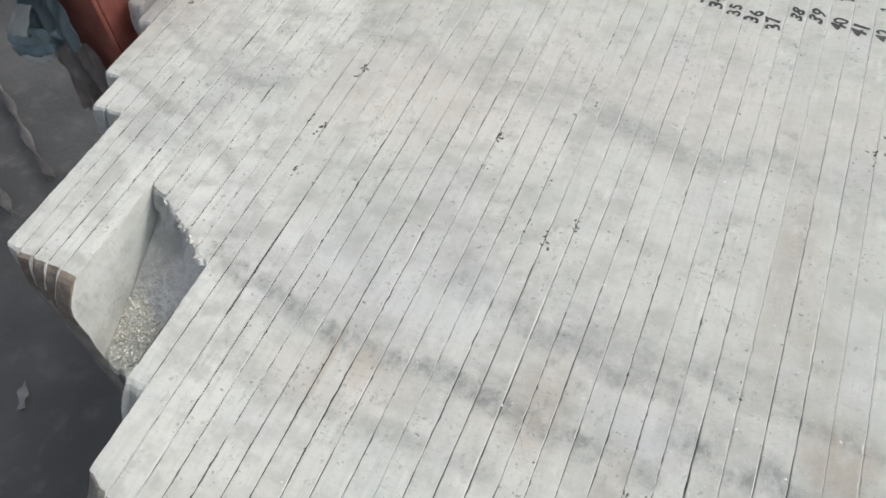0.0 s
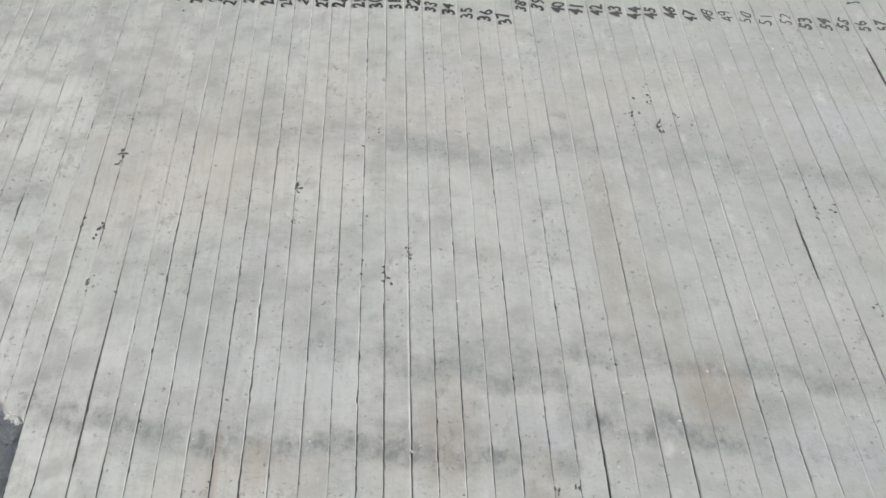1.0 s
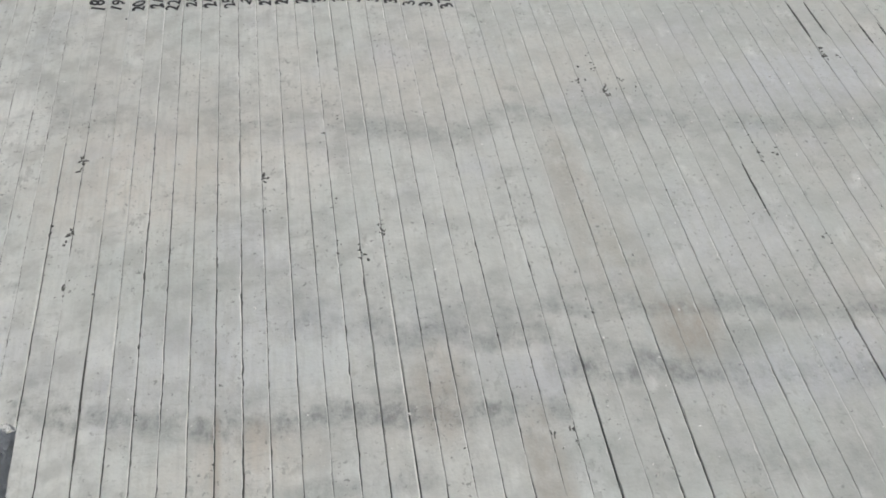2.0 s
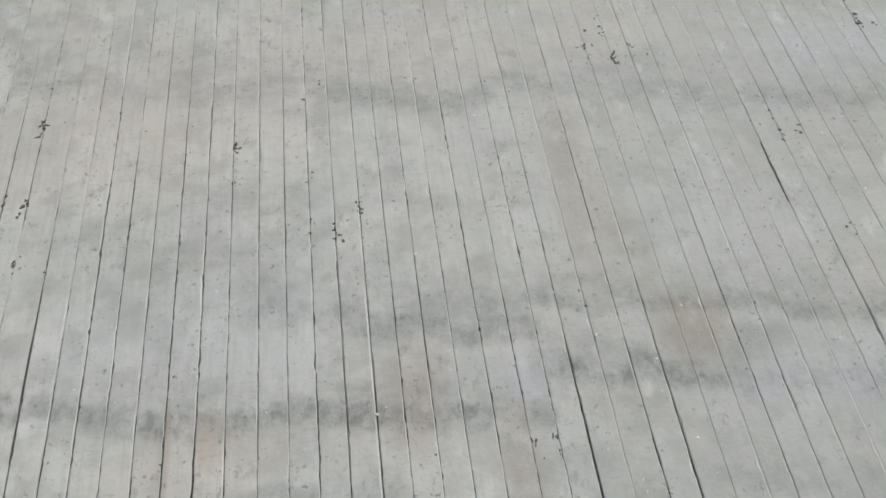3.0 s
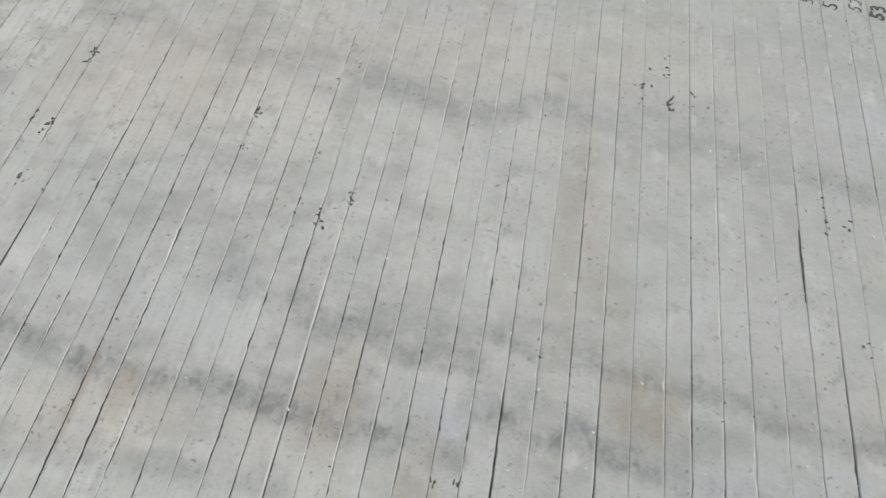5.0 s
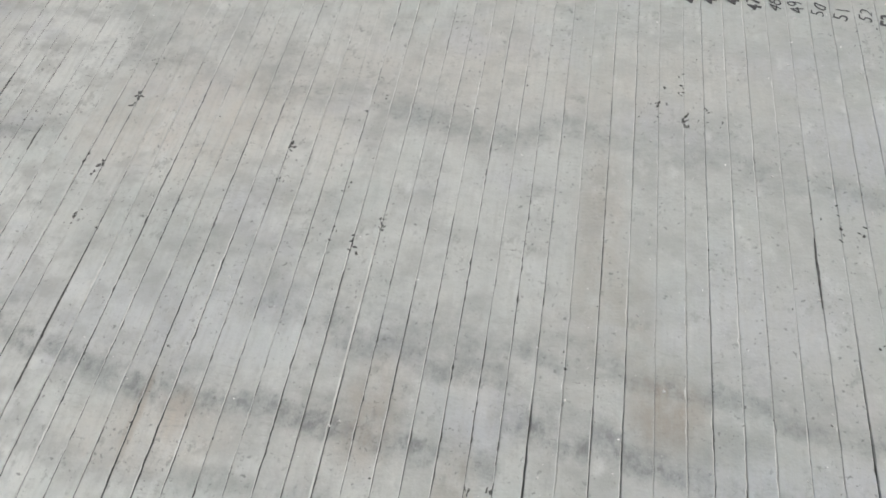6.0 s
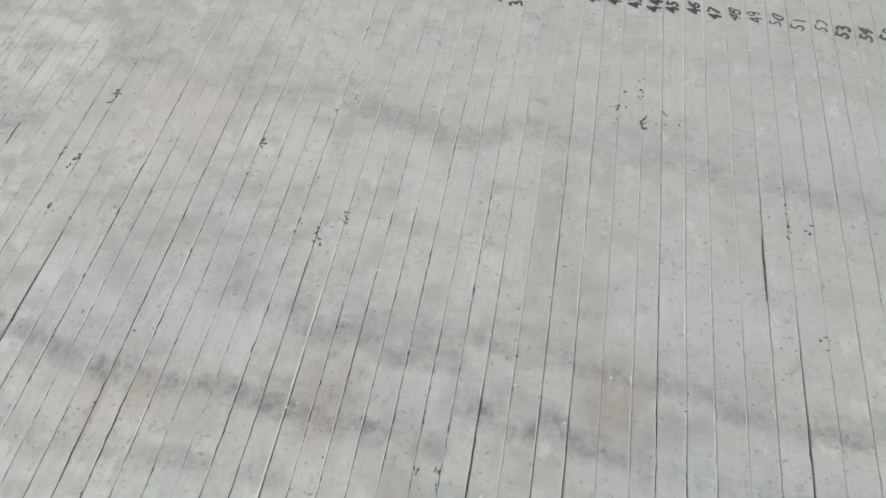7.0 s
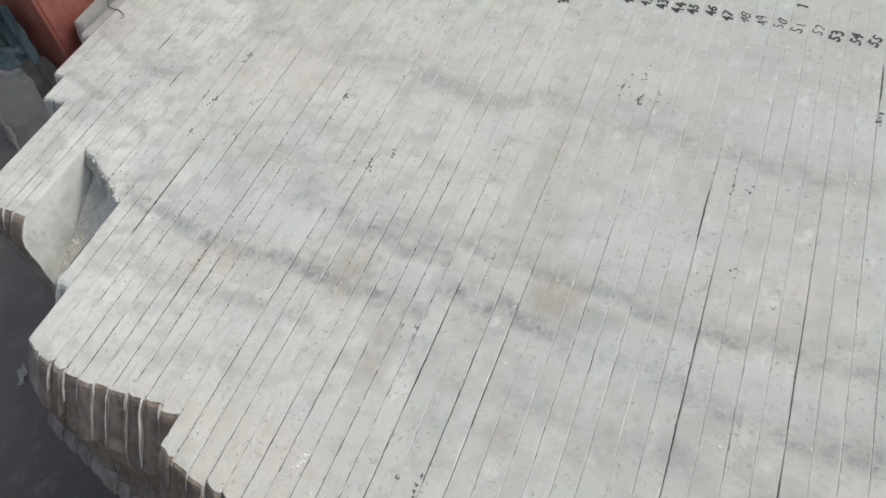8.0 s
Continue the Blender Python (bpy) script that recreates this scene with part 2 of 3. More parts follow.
SKIN = skin_material()
LIP = rough_stone_material("weathered_lip", (0.29, 0.265, 0.24), (0.45, 0.42, 0.385))
BROKEN = rough_stone_material("broken_marble", (0.46, 0.465, 0.45), (0.82, 0.815, 0.79), 17.0, 0.016)
CRUMB = rough_stone_material("marble_crumbs", (0.62, 0.60, 0.53), (0.78, 0.76, 0.70), 60.0, 0.002)
# pale colour for the sunward arrises alone, a sunlit edge put into the colour
SUNLIT_ARRIS = rough_stone_material("sunlit_arris", (0.47, 0.47, 0.45), (0.67, 0.67, 0.645), 25.0, 0.0006)
SLURRY = rough_stone_material("dried_slurry", (0.52, 0.50, 0.47), (0.70, 0.68, 0.65), 70.0, 0.001)


def grit_material(name, low, high):
    """Grit in the cuts, dark in long stretches, pale in others."""
    k = Mat(name, 0.95)
    m = k.span(k.noise(1.0, 6, 0.7, k.scaled(60.0, 12.0, 1.0)), low, high)
    # darker towards the near ends
    m = k.math("ADD", m, k.math("MULTIPLY", k.math("ADD", k.split()[1], 0.48), 0.9), clamp=True)
    c = k.mix(m, (0.055, 0.056, 0.053), (0.50, 0.50, 0.475))
    k.color(k.mix(k.span(k.noise(300.0, 3), 0.45, 0.75, 0.0, 0.4), c, (0.22, 0.22, 0.21)))
    k.bump(k.noise(400.0, 3), 0.001, 0.8)
    return k.m


SHIM = grit_material("dark_grit", 0.50, 0.80)
SHIM_PALE = grit_material("pale_grit", 0.26, 0.56)


def plain(name, a, b, scale, rough, depth=0.001, metal=0.0):
    k = Mat(name, rough, metal)
    k.color(k.mix(k.span(k.noise(scale, 5, 0.6), 0.35, 0.66), a, b))
    k.bump(k.math("ADD", k.noise(scale * 2, 4), k.math("MULTIPLY", k.noise(scale * 14, 3), 0.3)), depth, 0.7)
    return k.m


INK = plain("marker_ink", (0.018, 0.018, 0.02), (0.045, 0.045, 0.05), 300.0, 0.6, 0.0002)
PIT = plain("dark_pit", (0.06, 0.06, 0.057), (0.15, 0.147, 0.14), 200.0, 0.9, 0.0005)
REDOX = plain("red_oxide_paint", (0.30, 0.095, 0.072), (0.44, 0.165, 0.125), 18.0, 0.6, 0.001)
CLOTH_BLUE = plain("blue_cloth", (0.22, 0.30, 0.335), (0.38, 0.455, 0.48), 22.0, 0.9, 0.002)
CLOTH_PALE = plain("pale_cloth", (0.70, 0.72, 0.71), (0.82, 0.83, 0.81), 22.0, 0.9, 0.002)
SHEET = plain("dusty_plastic_sheet", (0.44, 0.405, 0.385), (0.64, 0.60, 0.565), 22.0, 0.55, 0.003)
ROOFMAT = plain("shade_roof", (0.26, 0.25, 0.235), (0.38, 0.365, 0.34), 4.0, 0.5, 0.002, 0.3)
PALE = plain("pale_scrap", (0.66, 0.65, 0.62), (0.80, 0.79, 0.77), 30.0, 0.8, 0.001)


def ground_material():
    k = Mat("yard_concrete", 0.88)
    c = k.mix(k.span(k.noise(1.7, 5, 0.6), 0.35, 0.66), (0.165, 0.159, 0.152), (0.245, 0.235, 0.225))
    c = k.mix(k.span(k.noise(14.0, 5, 0.65), 0.5, 0.72, 0.0, 0.6), c, (0.32, 0.305, 0.285))
    c = k.mix(k.span(k.noise(0.6, 3), 0.52, 0.7, 0.0, 0.6), c, (0.10, 0.095, 0.09))
    k.color(c)
    k.bump(k.math("ADD", k.noise(40.0, 5, 0.6), k.math("MULTIPLY", k.noise(300.0, 3), 0.4)), 0.004, 0.8)
    return k.m


GROUND = ground_material()


# ---- mesh helpers ----
def part(name, mesh, material, parent=None, label=""):
    """Links a bmesh or mesh as one object, under a thing or part where one is given."""
    if isinstance(mesh, bmesh.types.BMesh):
        me = bpy.data.meshes.new(name)
        mesh.normal_update()
        mesh.to_mesh(me)
        mesh.free()
    else:
        me = mesh
    for m in material if isinstance(material, (list, tuple)) else [material]:
        me.materials.append(m)
    ob = new(name, me)
    if parent is not None:
        ob.parent = parent
    if label:
        tagged(ob, label)
    return ob


def add_box(bm, x0, x1, y0, y1, z0, z1, bevel=0.0):
    r = bmesh.ops.create_cube(bm, size=1, matrix=Matrix.Translation(((x0 + x1) / 2, (y0 + y1) / 2, (z0 + z1) / 2)) @ Matrix.Diagonal((x1 - x0, y1 - y0, z1 - z0, 1)))
    if bevel:
        edges = list({e for v in r["verts"] for e in v.link_edges})
        bmesh.ops.bevel(bm, geom=edges, offset=bevel, segments=2, affect="EDGES", profile=0.6)


def rough_noise(p, scale, seed=0.0):
    return noise.noise(Vector((p[0] * scale + seed, p[1] * scale - seed * 0.7, p[2] * scale + 0.3 * seed)))


# ---- ground, and an unseen canopy added to shade it ----
bm = bmesh.new()
bmesh.ops.create_grid(bm, x_segments=80, y_segments=80, size=1.0)
for v in bm.verts:
    r = max(abs(v.co.x), abs(v.co.y))
    k = 4.0 * r if r < 0.9 else 3.6 + (r - 0.9) * 4000
    v.co.x, v.co.y = (v.co.x / max(r, 1e-6) * k, v.co.y / max(r, 1e-6) * k)
    v.co.z = 0.010 * noise.noise(Vector((v.co.x * 2.1, v.co.y * 2.1, 0))) if k < 4 else 0.0
    if -0.2 < v.co.x < 1.8 and -1.1 < v.co.y < 1.1:
        v.co.z = min(v.co.z, 0.0)
for f in bm.faces:
    f.smooth = True
ground = part("ground", bm, GROUND)
tagged(ground, "grey-brown dusty concrete yard ground, shaded beside the block", "ground", kind="structure")

# unseen roof, its edge placed so that its shadow clears the slab tops
ROOF_Z = 2.4
ROOF_EDGE = 0.047 + (ROOF_Z - TOP) * SUN_TO.x / SUN_TO.z
bm = bmesh.new()
cols, x_lo = 70, -0.9
verts = []
for i in range(cols + 1):
    xx = x_lo + (ROOF_EDGE - x_lo) * i / cols
    zz = ROOF_Z + 0.018 * math.sin((cols - i) * 1.6)
    verts.append([bm.verts.new((xx, yy_, zz + dz)) for yy_ in (0.45, 2.35) for dz in (0.0, 0.004)])
for a, b in zip(verts, verts[1:]):
    bm.faces.new((a[0], b[0], b[2], a[2]))
    bm.faces.new((a[1], a[3], b[3], b[1]))
    bm.faces.new((a[0], a[1], b[1], b[0]))
    bm.faces.new((a[2], b[2], b[3], a[3]))
canopy = new("unseen_shade_canopy")
tagged(canopy, "unseen corrugated metal canopy on posts, added to shade the ground beside the block", "canopy")
part("shade_roof", bm, ROOFMAT, canopy)
for px in (-0.86, 1.10):
    bm = bmesh.new()
    add_box(bm, px - 0.03, px + 0.03, 2.26, 2.32, 0.0, ROOF_Z - 0.085, 0.004)
    part("post", bm, ROOFMAT, canopy)
    bm = bmesh.new()
    add_box(bm, px - 0.025, px + 0.025, 0.47, 2.34, ROOF_Z - 0.085, ROOF_Z - 0.02, 0.004)
    part("beam", bm, ROOFMAT, canopy)

# ---- the sawn block: upright slabs side by side ----
LINES = (5.25, 6.24, 6.95, 8.04, 8.9, 9.75, 10.6, 11.4, 12.35, 13.4, 14.4, 15.5, 16.4, 17.30, 18.25, 19.45, 20.47, 21.38, 22.33, 23.3,
         24.25, 25.25, 26.2, 27.25, 28.25, 29.2, 30.15, 31.13, 32.05, 33.0, 33.95, 34.95, 35.98, 36.9, 37.85, 38.85, 39.9, 40.92, 41.93,
         43.0, 43.85, 44.85, 45.8, 46.85, 47.82, 48.82, 49.8, 50.87, 51.89, 52.88, 53.86, 54.86, 55.9, 56.9, 57.95, 59.1, 60.3)
EDGES = list(LINES) + [61.3 + i for i in range(12)]
SPANS = [(2.75, 3.72), (4.35, 5.18)] + list(zip(EDGES, EDGES[1:]))
FAR = 0.90
DARK_LINES = {17.30: 1.5, 19.45: 1.7, 20.47: 1.0, 23.3: 1.0, 27.25: 0.9, 28.25: 0.9, 30.15: 1.0, 31.13: 1.1, 37.85: 1.2, 39.9: 0.9, 40.92: 1.3, 43.85: 0.6, 47.82: 1.15, 48.82: 1.15, 50.87: 0.8, 52.88: 1.1, 56.9: 0.6, 60.3: 0.8}
# some cuts stand open over a stretch of their length alone
OPEN_STRETCH = {47.82: (-0.43, -0.25), 48.82: (-0.95, -0.49), 50.87: (-0.37, -0.08), 52.88: (-0.95, -0.40), 37.85: (-0.95, -0.47), 40.92: (-0.95, -0.46), 19.45: (-0.60, -0.40), 17.30: (-0.60, -0.25)}


def lerp_table(table, u):
    if u <= table[0][0]:
        return table[0][1]
    for (a, b), (c, d) in zip(table, table[1:]):
        if u <= c:
            return b + (d - b) * (u - a) / (c - a)
    return table[-1][1]


NEAR_END = ((2.7, -0.240), (3.9, -0.240), (4.0, -0.264), (5.22, -0.264), (5.24, -0.355), (6.2, -0.355), (6.24, -0.406), (8.0, -0.406), (8.02, -0.592),
            (9.5, -0.598), (12.34, -0.602), (12.36, -0.480), (14.3, -0.502), (15.4, -0.520), (17.28, -0.548), (17.3, -0.672), (18.23, -0.672),
            (18.25, -0.749), (20.5, -0.769), (24.0, -0.773), (28.23, -0.776), (28.25, -0.806), (29.5, -0.822), (32.0, -0.836), (36.0, -0.872), (45.0, -0.90), (75.0, -0.92))
FLOOR = ((12.35, -0.103), (17.3, -0.100))
FLOOR_END = ((12.35, -0.628), (14.5, -0.642), (17.3, -0.664))
FACE_FOOT = ((12.35, -0.554), (14.6, -0.587), (17.3, -0.620))


def gap(line):
    """Width in metres of the saw cut at a line, most are closed by dust."""
    h = 0.5 + 0.5 * math.sin(line * 12.9898) * math.cos(line * 4.17)
    return 0.00082 * DARK_LINES.get(line, (0.46 if line < 17 else 0.70 if line < 27 else 0.58 if line < 33 else 0.40 if line < 46 else 0.32) + (0.36 if line < 33 else 0.28) * h)


def seat(index):
    """Lift and sideways tilt of a slab's top, in metres: hardly any two lie quite level."""
    r = random.Random(500 + index)
    return r.uniform(-0.0002, 0.0002), r.uniform(-0.00012, 0.00018)


def top_z(u, y):
    """Height of the slab tops at a place."""
    i, (a, b) = min(enumerate(SPANS), key=lambda s: abs((s[1][0] + s[1][1]) / 2 - u))
    lift, tilt = seat(i)
    return TOP + lift + tilt * max(-1.0, min(1.0, (2 * u - a - b) / (b - a))) + 0.0003 * noise.noise(Vector(((a + b), y * 9, 1)))


def open_at(line, y):
    """How the cut at a line opens and closes along its length."""
    near = (1.30 if line < 33 else 1.50) - (0.55 if line < 33 else 0.72) * max(0.0, min(1.0, (y + 0.60) / 0.45))
    if line in OPEN_STRETCH:
        lo, hi = OPEN_STRETCH[line]
        inside = max(0.0, min(1.0, (y - lo) / 0.12 + 0.5)) * max(0.0, min(1.0, (hi - y) / 0.12 + 0.5))
        near *= 0.30 + 0.70 * inside
    return near * gap(line) * max(0.10, 0.38 + 0.34 * noise.noise(Vector((line * 3.7, y * 7.0, 2.0))) + 0.26 * noise.noise(Vector((line * 1.7, y * 45.0, 7.0))) + 0.14 * noise.noise(Vector((line * 2.3, y * 130.0, 4.0))))


def bruise(line):
    """Usual width in metres of the pale sunward arris left of a cut: broad on one side of the block, slight on the
    other.
    """
    h = 0.5 + 0.5 * math.sin(line * 7.31) * math.cos(line * 2.23)
    return (0.0012 if line < 33 else 0.0008 if line < 47 else 0.0005) * (0.35 + 0.9 * h)


def slab(index, u0, u1):
    """One upright slab: a closed profile of stations in y and z, four vertices across each, chipped long edges."""
    rnd = random.Random(1000 + index)
    xl, xr = u0 * U, u1 * U
    mid = (u0 + u1) / 2
    notch = 12.35 <= u0 < 17.2
    yl, yr = lerp_table(NEAR_END, u0 + 0.04), lerp_table(NEAR_END, u1 - 0.04)
    if mid > 18.3:
        step = rnd.uniform(-0.003, 0.003)
        yl, yr = yl + step, yr + step + rnd.uniform(-0.002, 0.002)
    y0 = (yl + yr) / 2
    # the end is chipped: corners knocked back, the middle ragged
    rag = 1.3 if mid > 18 else 1.9 if notch else 0.8
    cols_ = (0.0, 0.05, 0.30, 0.68, 0.95, 1.0)
    tip = [rag * (rnd.uniform(-0.0018, 0.0022) + (rnd.choice((0.0, 0.0, 0.0, 0.001, 0.002, 0.005)) if c in (0, 5) else 0.0)) for c in range(6)]
    tip[1], tip[4] = (tip[0] + tip[2]) / 2, (tip[3] + tip[5]) / 2
    lean = [(yl - y0) + (yr - yl) * p + q_ for p, q_ in zip(cols_, tip)]
    sag = [rnd.uniform(0.0, 0.0022) for _ in range(6)]
    lift, tilt = seat(index)
    st = []     # (y, z, kind): 0 sawn top, 1 quarry skin, 2 broken face, 3 weathered lower face, 4 crumbly floor
    y = FAR
    while y > y0 + 0.008:
        st.append((y, 0.0, 0))
        y -= 0.004 if y < 0.12 else 0.05
    st.append((y0 + 0.003, 0.0, 0))
    if notch:
        zf, ye = lerp_table(FLOOR, mid), lerp_table(FLOOR_END, mid)
        for k in range(1, 25):
            q = k / 24
            drop = 0.52 if mid < 13.9 else 0.36
            yf = lerp_table(FACE_FOOT, mid)
            if q <= 0.4:
                st.append((y0 - 0.010 * q / 0.4, 0.69 * zf * drop * q / 0.4, 2))
            else:
                st.append((y0 - 0.010 + (yf - y0 + 0.010) * (q - 0.4) / 0.6, 0.69 * zf * (drop + (1 - drop) * (q - 0.4) / 0.6), 2))
        for k in range(1, 6):
            q = k / 5
            st.append((yf + (ye - yf) * q, zf * (0.69 + 0.31 * q), 4))
        st += [(ye - 0.003, zf - 0.008, 3), (ye - 0.006, zf - 0.03, 3)]
        base_y = ye - 0.004
    else:
        big = mid > 17.3
        soft = 0.25 if mid < 8 else 1.0 if big else 0.08 + 0.17 * (mid - 8)
        reach = min(0.050, 0.028 + 0.0025 * max(0.0, mid - 18.3))
        prof = [(-min(reach, 0.78 * d) if d > 0.004 else -0.4 * d, -d) for d in (0.0025, 0.006, 0.012, 0.021, 0.031, 0.040, 0.050, 0.065, 0.085, 0.11, 0.14, 0.17)] if big else \
               ((-0.001, -0.0025), (-0.006, -0.005), (-0.015, -0.012), (-0.024, -0.020), (-0.030, -0.030), (-0.032, -0.045), (-0.034, -0.065), (-0.036, -0.085))
        ledge = 0.08 + 0.0065 * max(0.0, mid - 17.3)
        skin_to = ledge - 0.003 if big else 0.055
        for dy, dz in prof:
            w = 0.0035 * noise.noise(Vector((mid * 0.8, dz * 40, 6.0)))
            st.append((y0 + (dy + w) * soft, dz, 1 if -dz < skin_to else 3))
        base_y = y0 + prof[-1][0] * soft
        if mid > 18.3:      # below the skin the stone steps out to a rough ledge
            ly = -0.780 - 0.35 * (mid * U - 0.381)
            st = [q for q in st if q[1] > 0.006 - ledge] + [(ly + 0.003, -ledge, 1), (ly, -ledge - 0.002, 3), (ly - 0.009, -ledge - 0.008, 3), (ly - 0.012, -ledge - 0.018, 3), (ly - 0.006, -ledge - 0.03, 3), (ly + 0.03, -ledge - 0.08, 3)]
            base_y = ly + 0.06
        if 17.3 <= u0 < 18.2:       # the lower part of this slab reaches further out than its broken top
            st = [q for q in st if q[1] > -0.07] + [(-0.715, -0.076, 3), (-0.745, -0.080, 3), (-0.770, -0.083, 3), (-0.778, -0.090, 3), (-0.780, -0.12, 3)]
            base_y = -0.780
    under = 0.22 if mid > 18.3 else 0.0
    st += [(base_y - 0.002, -0.30, 3), (base_y + 0.003 + 0.4 * under, -0.42, 3), (base_y + 0.8 * under, -0.60, 3), (base_y + 0.004 + under, -TOP + 0.001, 3), (FAR - 0.05, -TOP + 0.001, 3), (FAR, -0.4, 3)]
    verts, faces, mats = [], [], []
    n = len(st)
    for i, (yy_, zz, kind) in enumerate(st):
        a, b = st[i - 1], st[(i + 1) % n]
        ty, tz = b[0] - a[0], b[1] - a[1]
        ln = math.hypot(ty, tz) or 1.0
        ny, nz = tz / ln, -ty / ln          # outward
        gl, gr = open_at(u0, yy_), open_at(u1, yy_)
        if kind == 0:
            jl = gl + 0.00030 * noise.noise(Vector((u0 * 7.3, yy_ * 20, 0))) + 0.00042 * noise.noise(Vector((u0 * 3.1, yy_ * 150, 5))) + (rnd.uniform(0.0002, 0.0007) if rnd.random() < 0.16 else 0.0)
            jr = -gr + 0.00030 * noise.noise(Vector((u1 * 7.3, yy_ * 20, 0))) + 0.00042 * noise.noise(Vector((u1 * 3.1, yy_ * 150, 9))) - (rnd.uniform(0.0002, 0.0007) if rnd.random() < 0.16 else 0.0)
            cl = 0.0003 + 0.0006 * max(0.0, noise.noise(Vector((u0 * 5.7, yy_ * 120, 3)))) + (rnd.uniform(0.0003, 0.0008) if rnd.random() < 0.03 else 0.0)
            cr = bruise(u1) * max(0.12, 0.62 + 0.9 * noise.noise(Vector((u1 * 2.9, yy_ * 9, 3))) + 0.45 * noise.noise(Vector((u1 * 5.7 + 4, yy_ * 60, 8)))) + (rnd.uniform(0.0004, 0.0012) if rnd.random() < 0.04 else 0.0)
            wave = lift + 0.0003 * noise.noise(Vector((u0 + u1, yy_ * 9, 1)))
        else:
            jl, jr = gl, -gr
            cl, cr = 0.0008 + rnd.random() * 0.0010, 0.0008 + rnd.random() * 0.0010
            if kind == 3 and mid > 18.3:
                jl, jr, cl, cr = 0.0, 0.0, 0.0003, 0.0003
            wave = 0.0015 * noise.noise(Vector((mid * 0.9, yy_ * 30, zz * 30)))
        # the sheared end fades out along the top
        part_of = 1.0 if kind else max(0.0, 1.0 - (yy_ - y0) / 0.02)
        if kind == 3 and mid > 18.3:
            part_of = 0.2
        if i >= n - 2:
            part_of = 0.0
        z = TOP + zz
        tl = tilt if kind == 0 else 0.0
        flat = (xl + jl, wave - tl - cl), (xl + jl + cl, wave - tl), (0, wave - tl * 0.4), (0, wave + tl * 0.36), (xr + jr - cr, wave + tl), (xr + jr, wave + tl - (cr * 0.45 if kind == 0 else cr))
        for c, (xx, off) in enumerate(flat):
            if c in (2, 3):
                xx = xl + (xr - xl) * cols_[c]
            if kind in (2, 4):
                off = 0.0
                xx = (xl, xl + 0.001, xx, xx, xr - 0.001, xr)[c]
            dy_, dz_ = ny * off + lean[c] * part_of, nz * off
            if kind == 0 and yy_ < y0 + 0.012:
                dz_ -= sag[c] * (1.0 - max(0.0, yy_ - y0) / 0.012) ** 2
            if notch and kind:
                uc = xx / U
                k_ = lerp_table(FLOOR, uc) / zf
                dz_ += zz * (k_ - 1.0)
                if kind == 2:
                    w = min(1.0, -zz / 0.012) * (0.016 * noise.noise(Vector((uc * 0.62, zz * 30, 4.0))) + 0.007 * noise.noise(Vector((uc * 1.7, zz * 75, 1.0))) + 0.003 * noise.noise(Vector((uc * 4.1, zz * 190, 6.0))) + 0.009 * (noise.cell(Vector((uc * 0.85 + zz * 16, zz * 13 - uc * 0.35, 2.0))) - 0.5))
                    dy_ += w
                    dz_ += w * 0.6
                elif kind == 4:
                    dz_ += 0.004 * noise.noise(Vector((uc * 0.8, yy_ * 60, 2)))
            elif kind in (1, 3):
                dy_ += 0.0016 * noise.noise(Vector((xx * 110, zz * 70, 3.0)))
                if kind == 3 and mid > 18.3 and i < n - 2:
                    dy_ += 0.002 * noise.noise(Vector((xx * 30, zz * 20, 8.0))) - 0.35 * (xx - mid * U)
            verts.append((xx, yy_ + dy_, max(0.0, z + dz_)))
    for i in range(n):
        j = (i + 1) % n
        kind = 0 if i >= n - 3 else max(st[i][2], st[j][2])
        for c in range(5):
            faces.append((i * 6 + c, i * 6 + c + 1, j * 6 + c + 1, j * 6 + c))
            mats.append(5 if kind == 0 and c == 4 and i < n - 3 else kind)
    faces += [tuple(i * 6 for i in range(n)), tuple(reversed([i * 6 + 5 for i in range(n)]))]
    mats += [0, 0]
    me = bpy.data.meshes.new("marble_slab")
    me.from_pydata(verts, [], faces)
    me.polygons.foreach_set("material_index", mats)
    me.update()
    bm_ = bmesh.new()
    bm_.from_mesh(me)
    bmesh.ops.recalc_face_normals(bm_, faces=bm_.faces)
    bm_.to_mesh(me)
    bm_.free()
    ob = part("marble_slab", me, [MARBLE, SKIN if 8.9 < mid < 12.4 or mid > 19.4 else LIP if mid > 18.3 else MARBLE, BROKEN, LIP, CRUMB, SUNLIT_ARRIS])
    if notch:
        label = "grey-white marble slab with a broken-off end, upright in the sawn block"
    elif mid < 8:
        label = "short grey-white marble slab at the stepped edge of the sawn block"
    elif mid < 29:
        label = "grey-white marble slab with brown quarry skin on its end"
    else:
        label = "grey-white veined marble slab standing upright in the sawn block"
    return tagged(ob, label, "stone slab", "sawn slabs of the block", "thing")


SLABS = [(u0, u1, slab(i, u0, u1)) for i, (u0, u1) in enumerate(SPANS)]


def slab_at(u):
    return min(SLABS, key=lambda s: abs((s[0] + s[1]) / 2 - u))


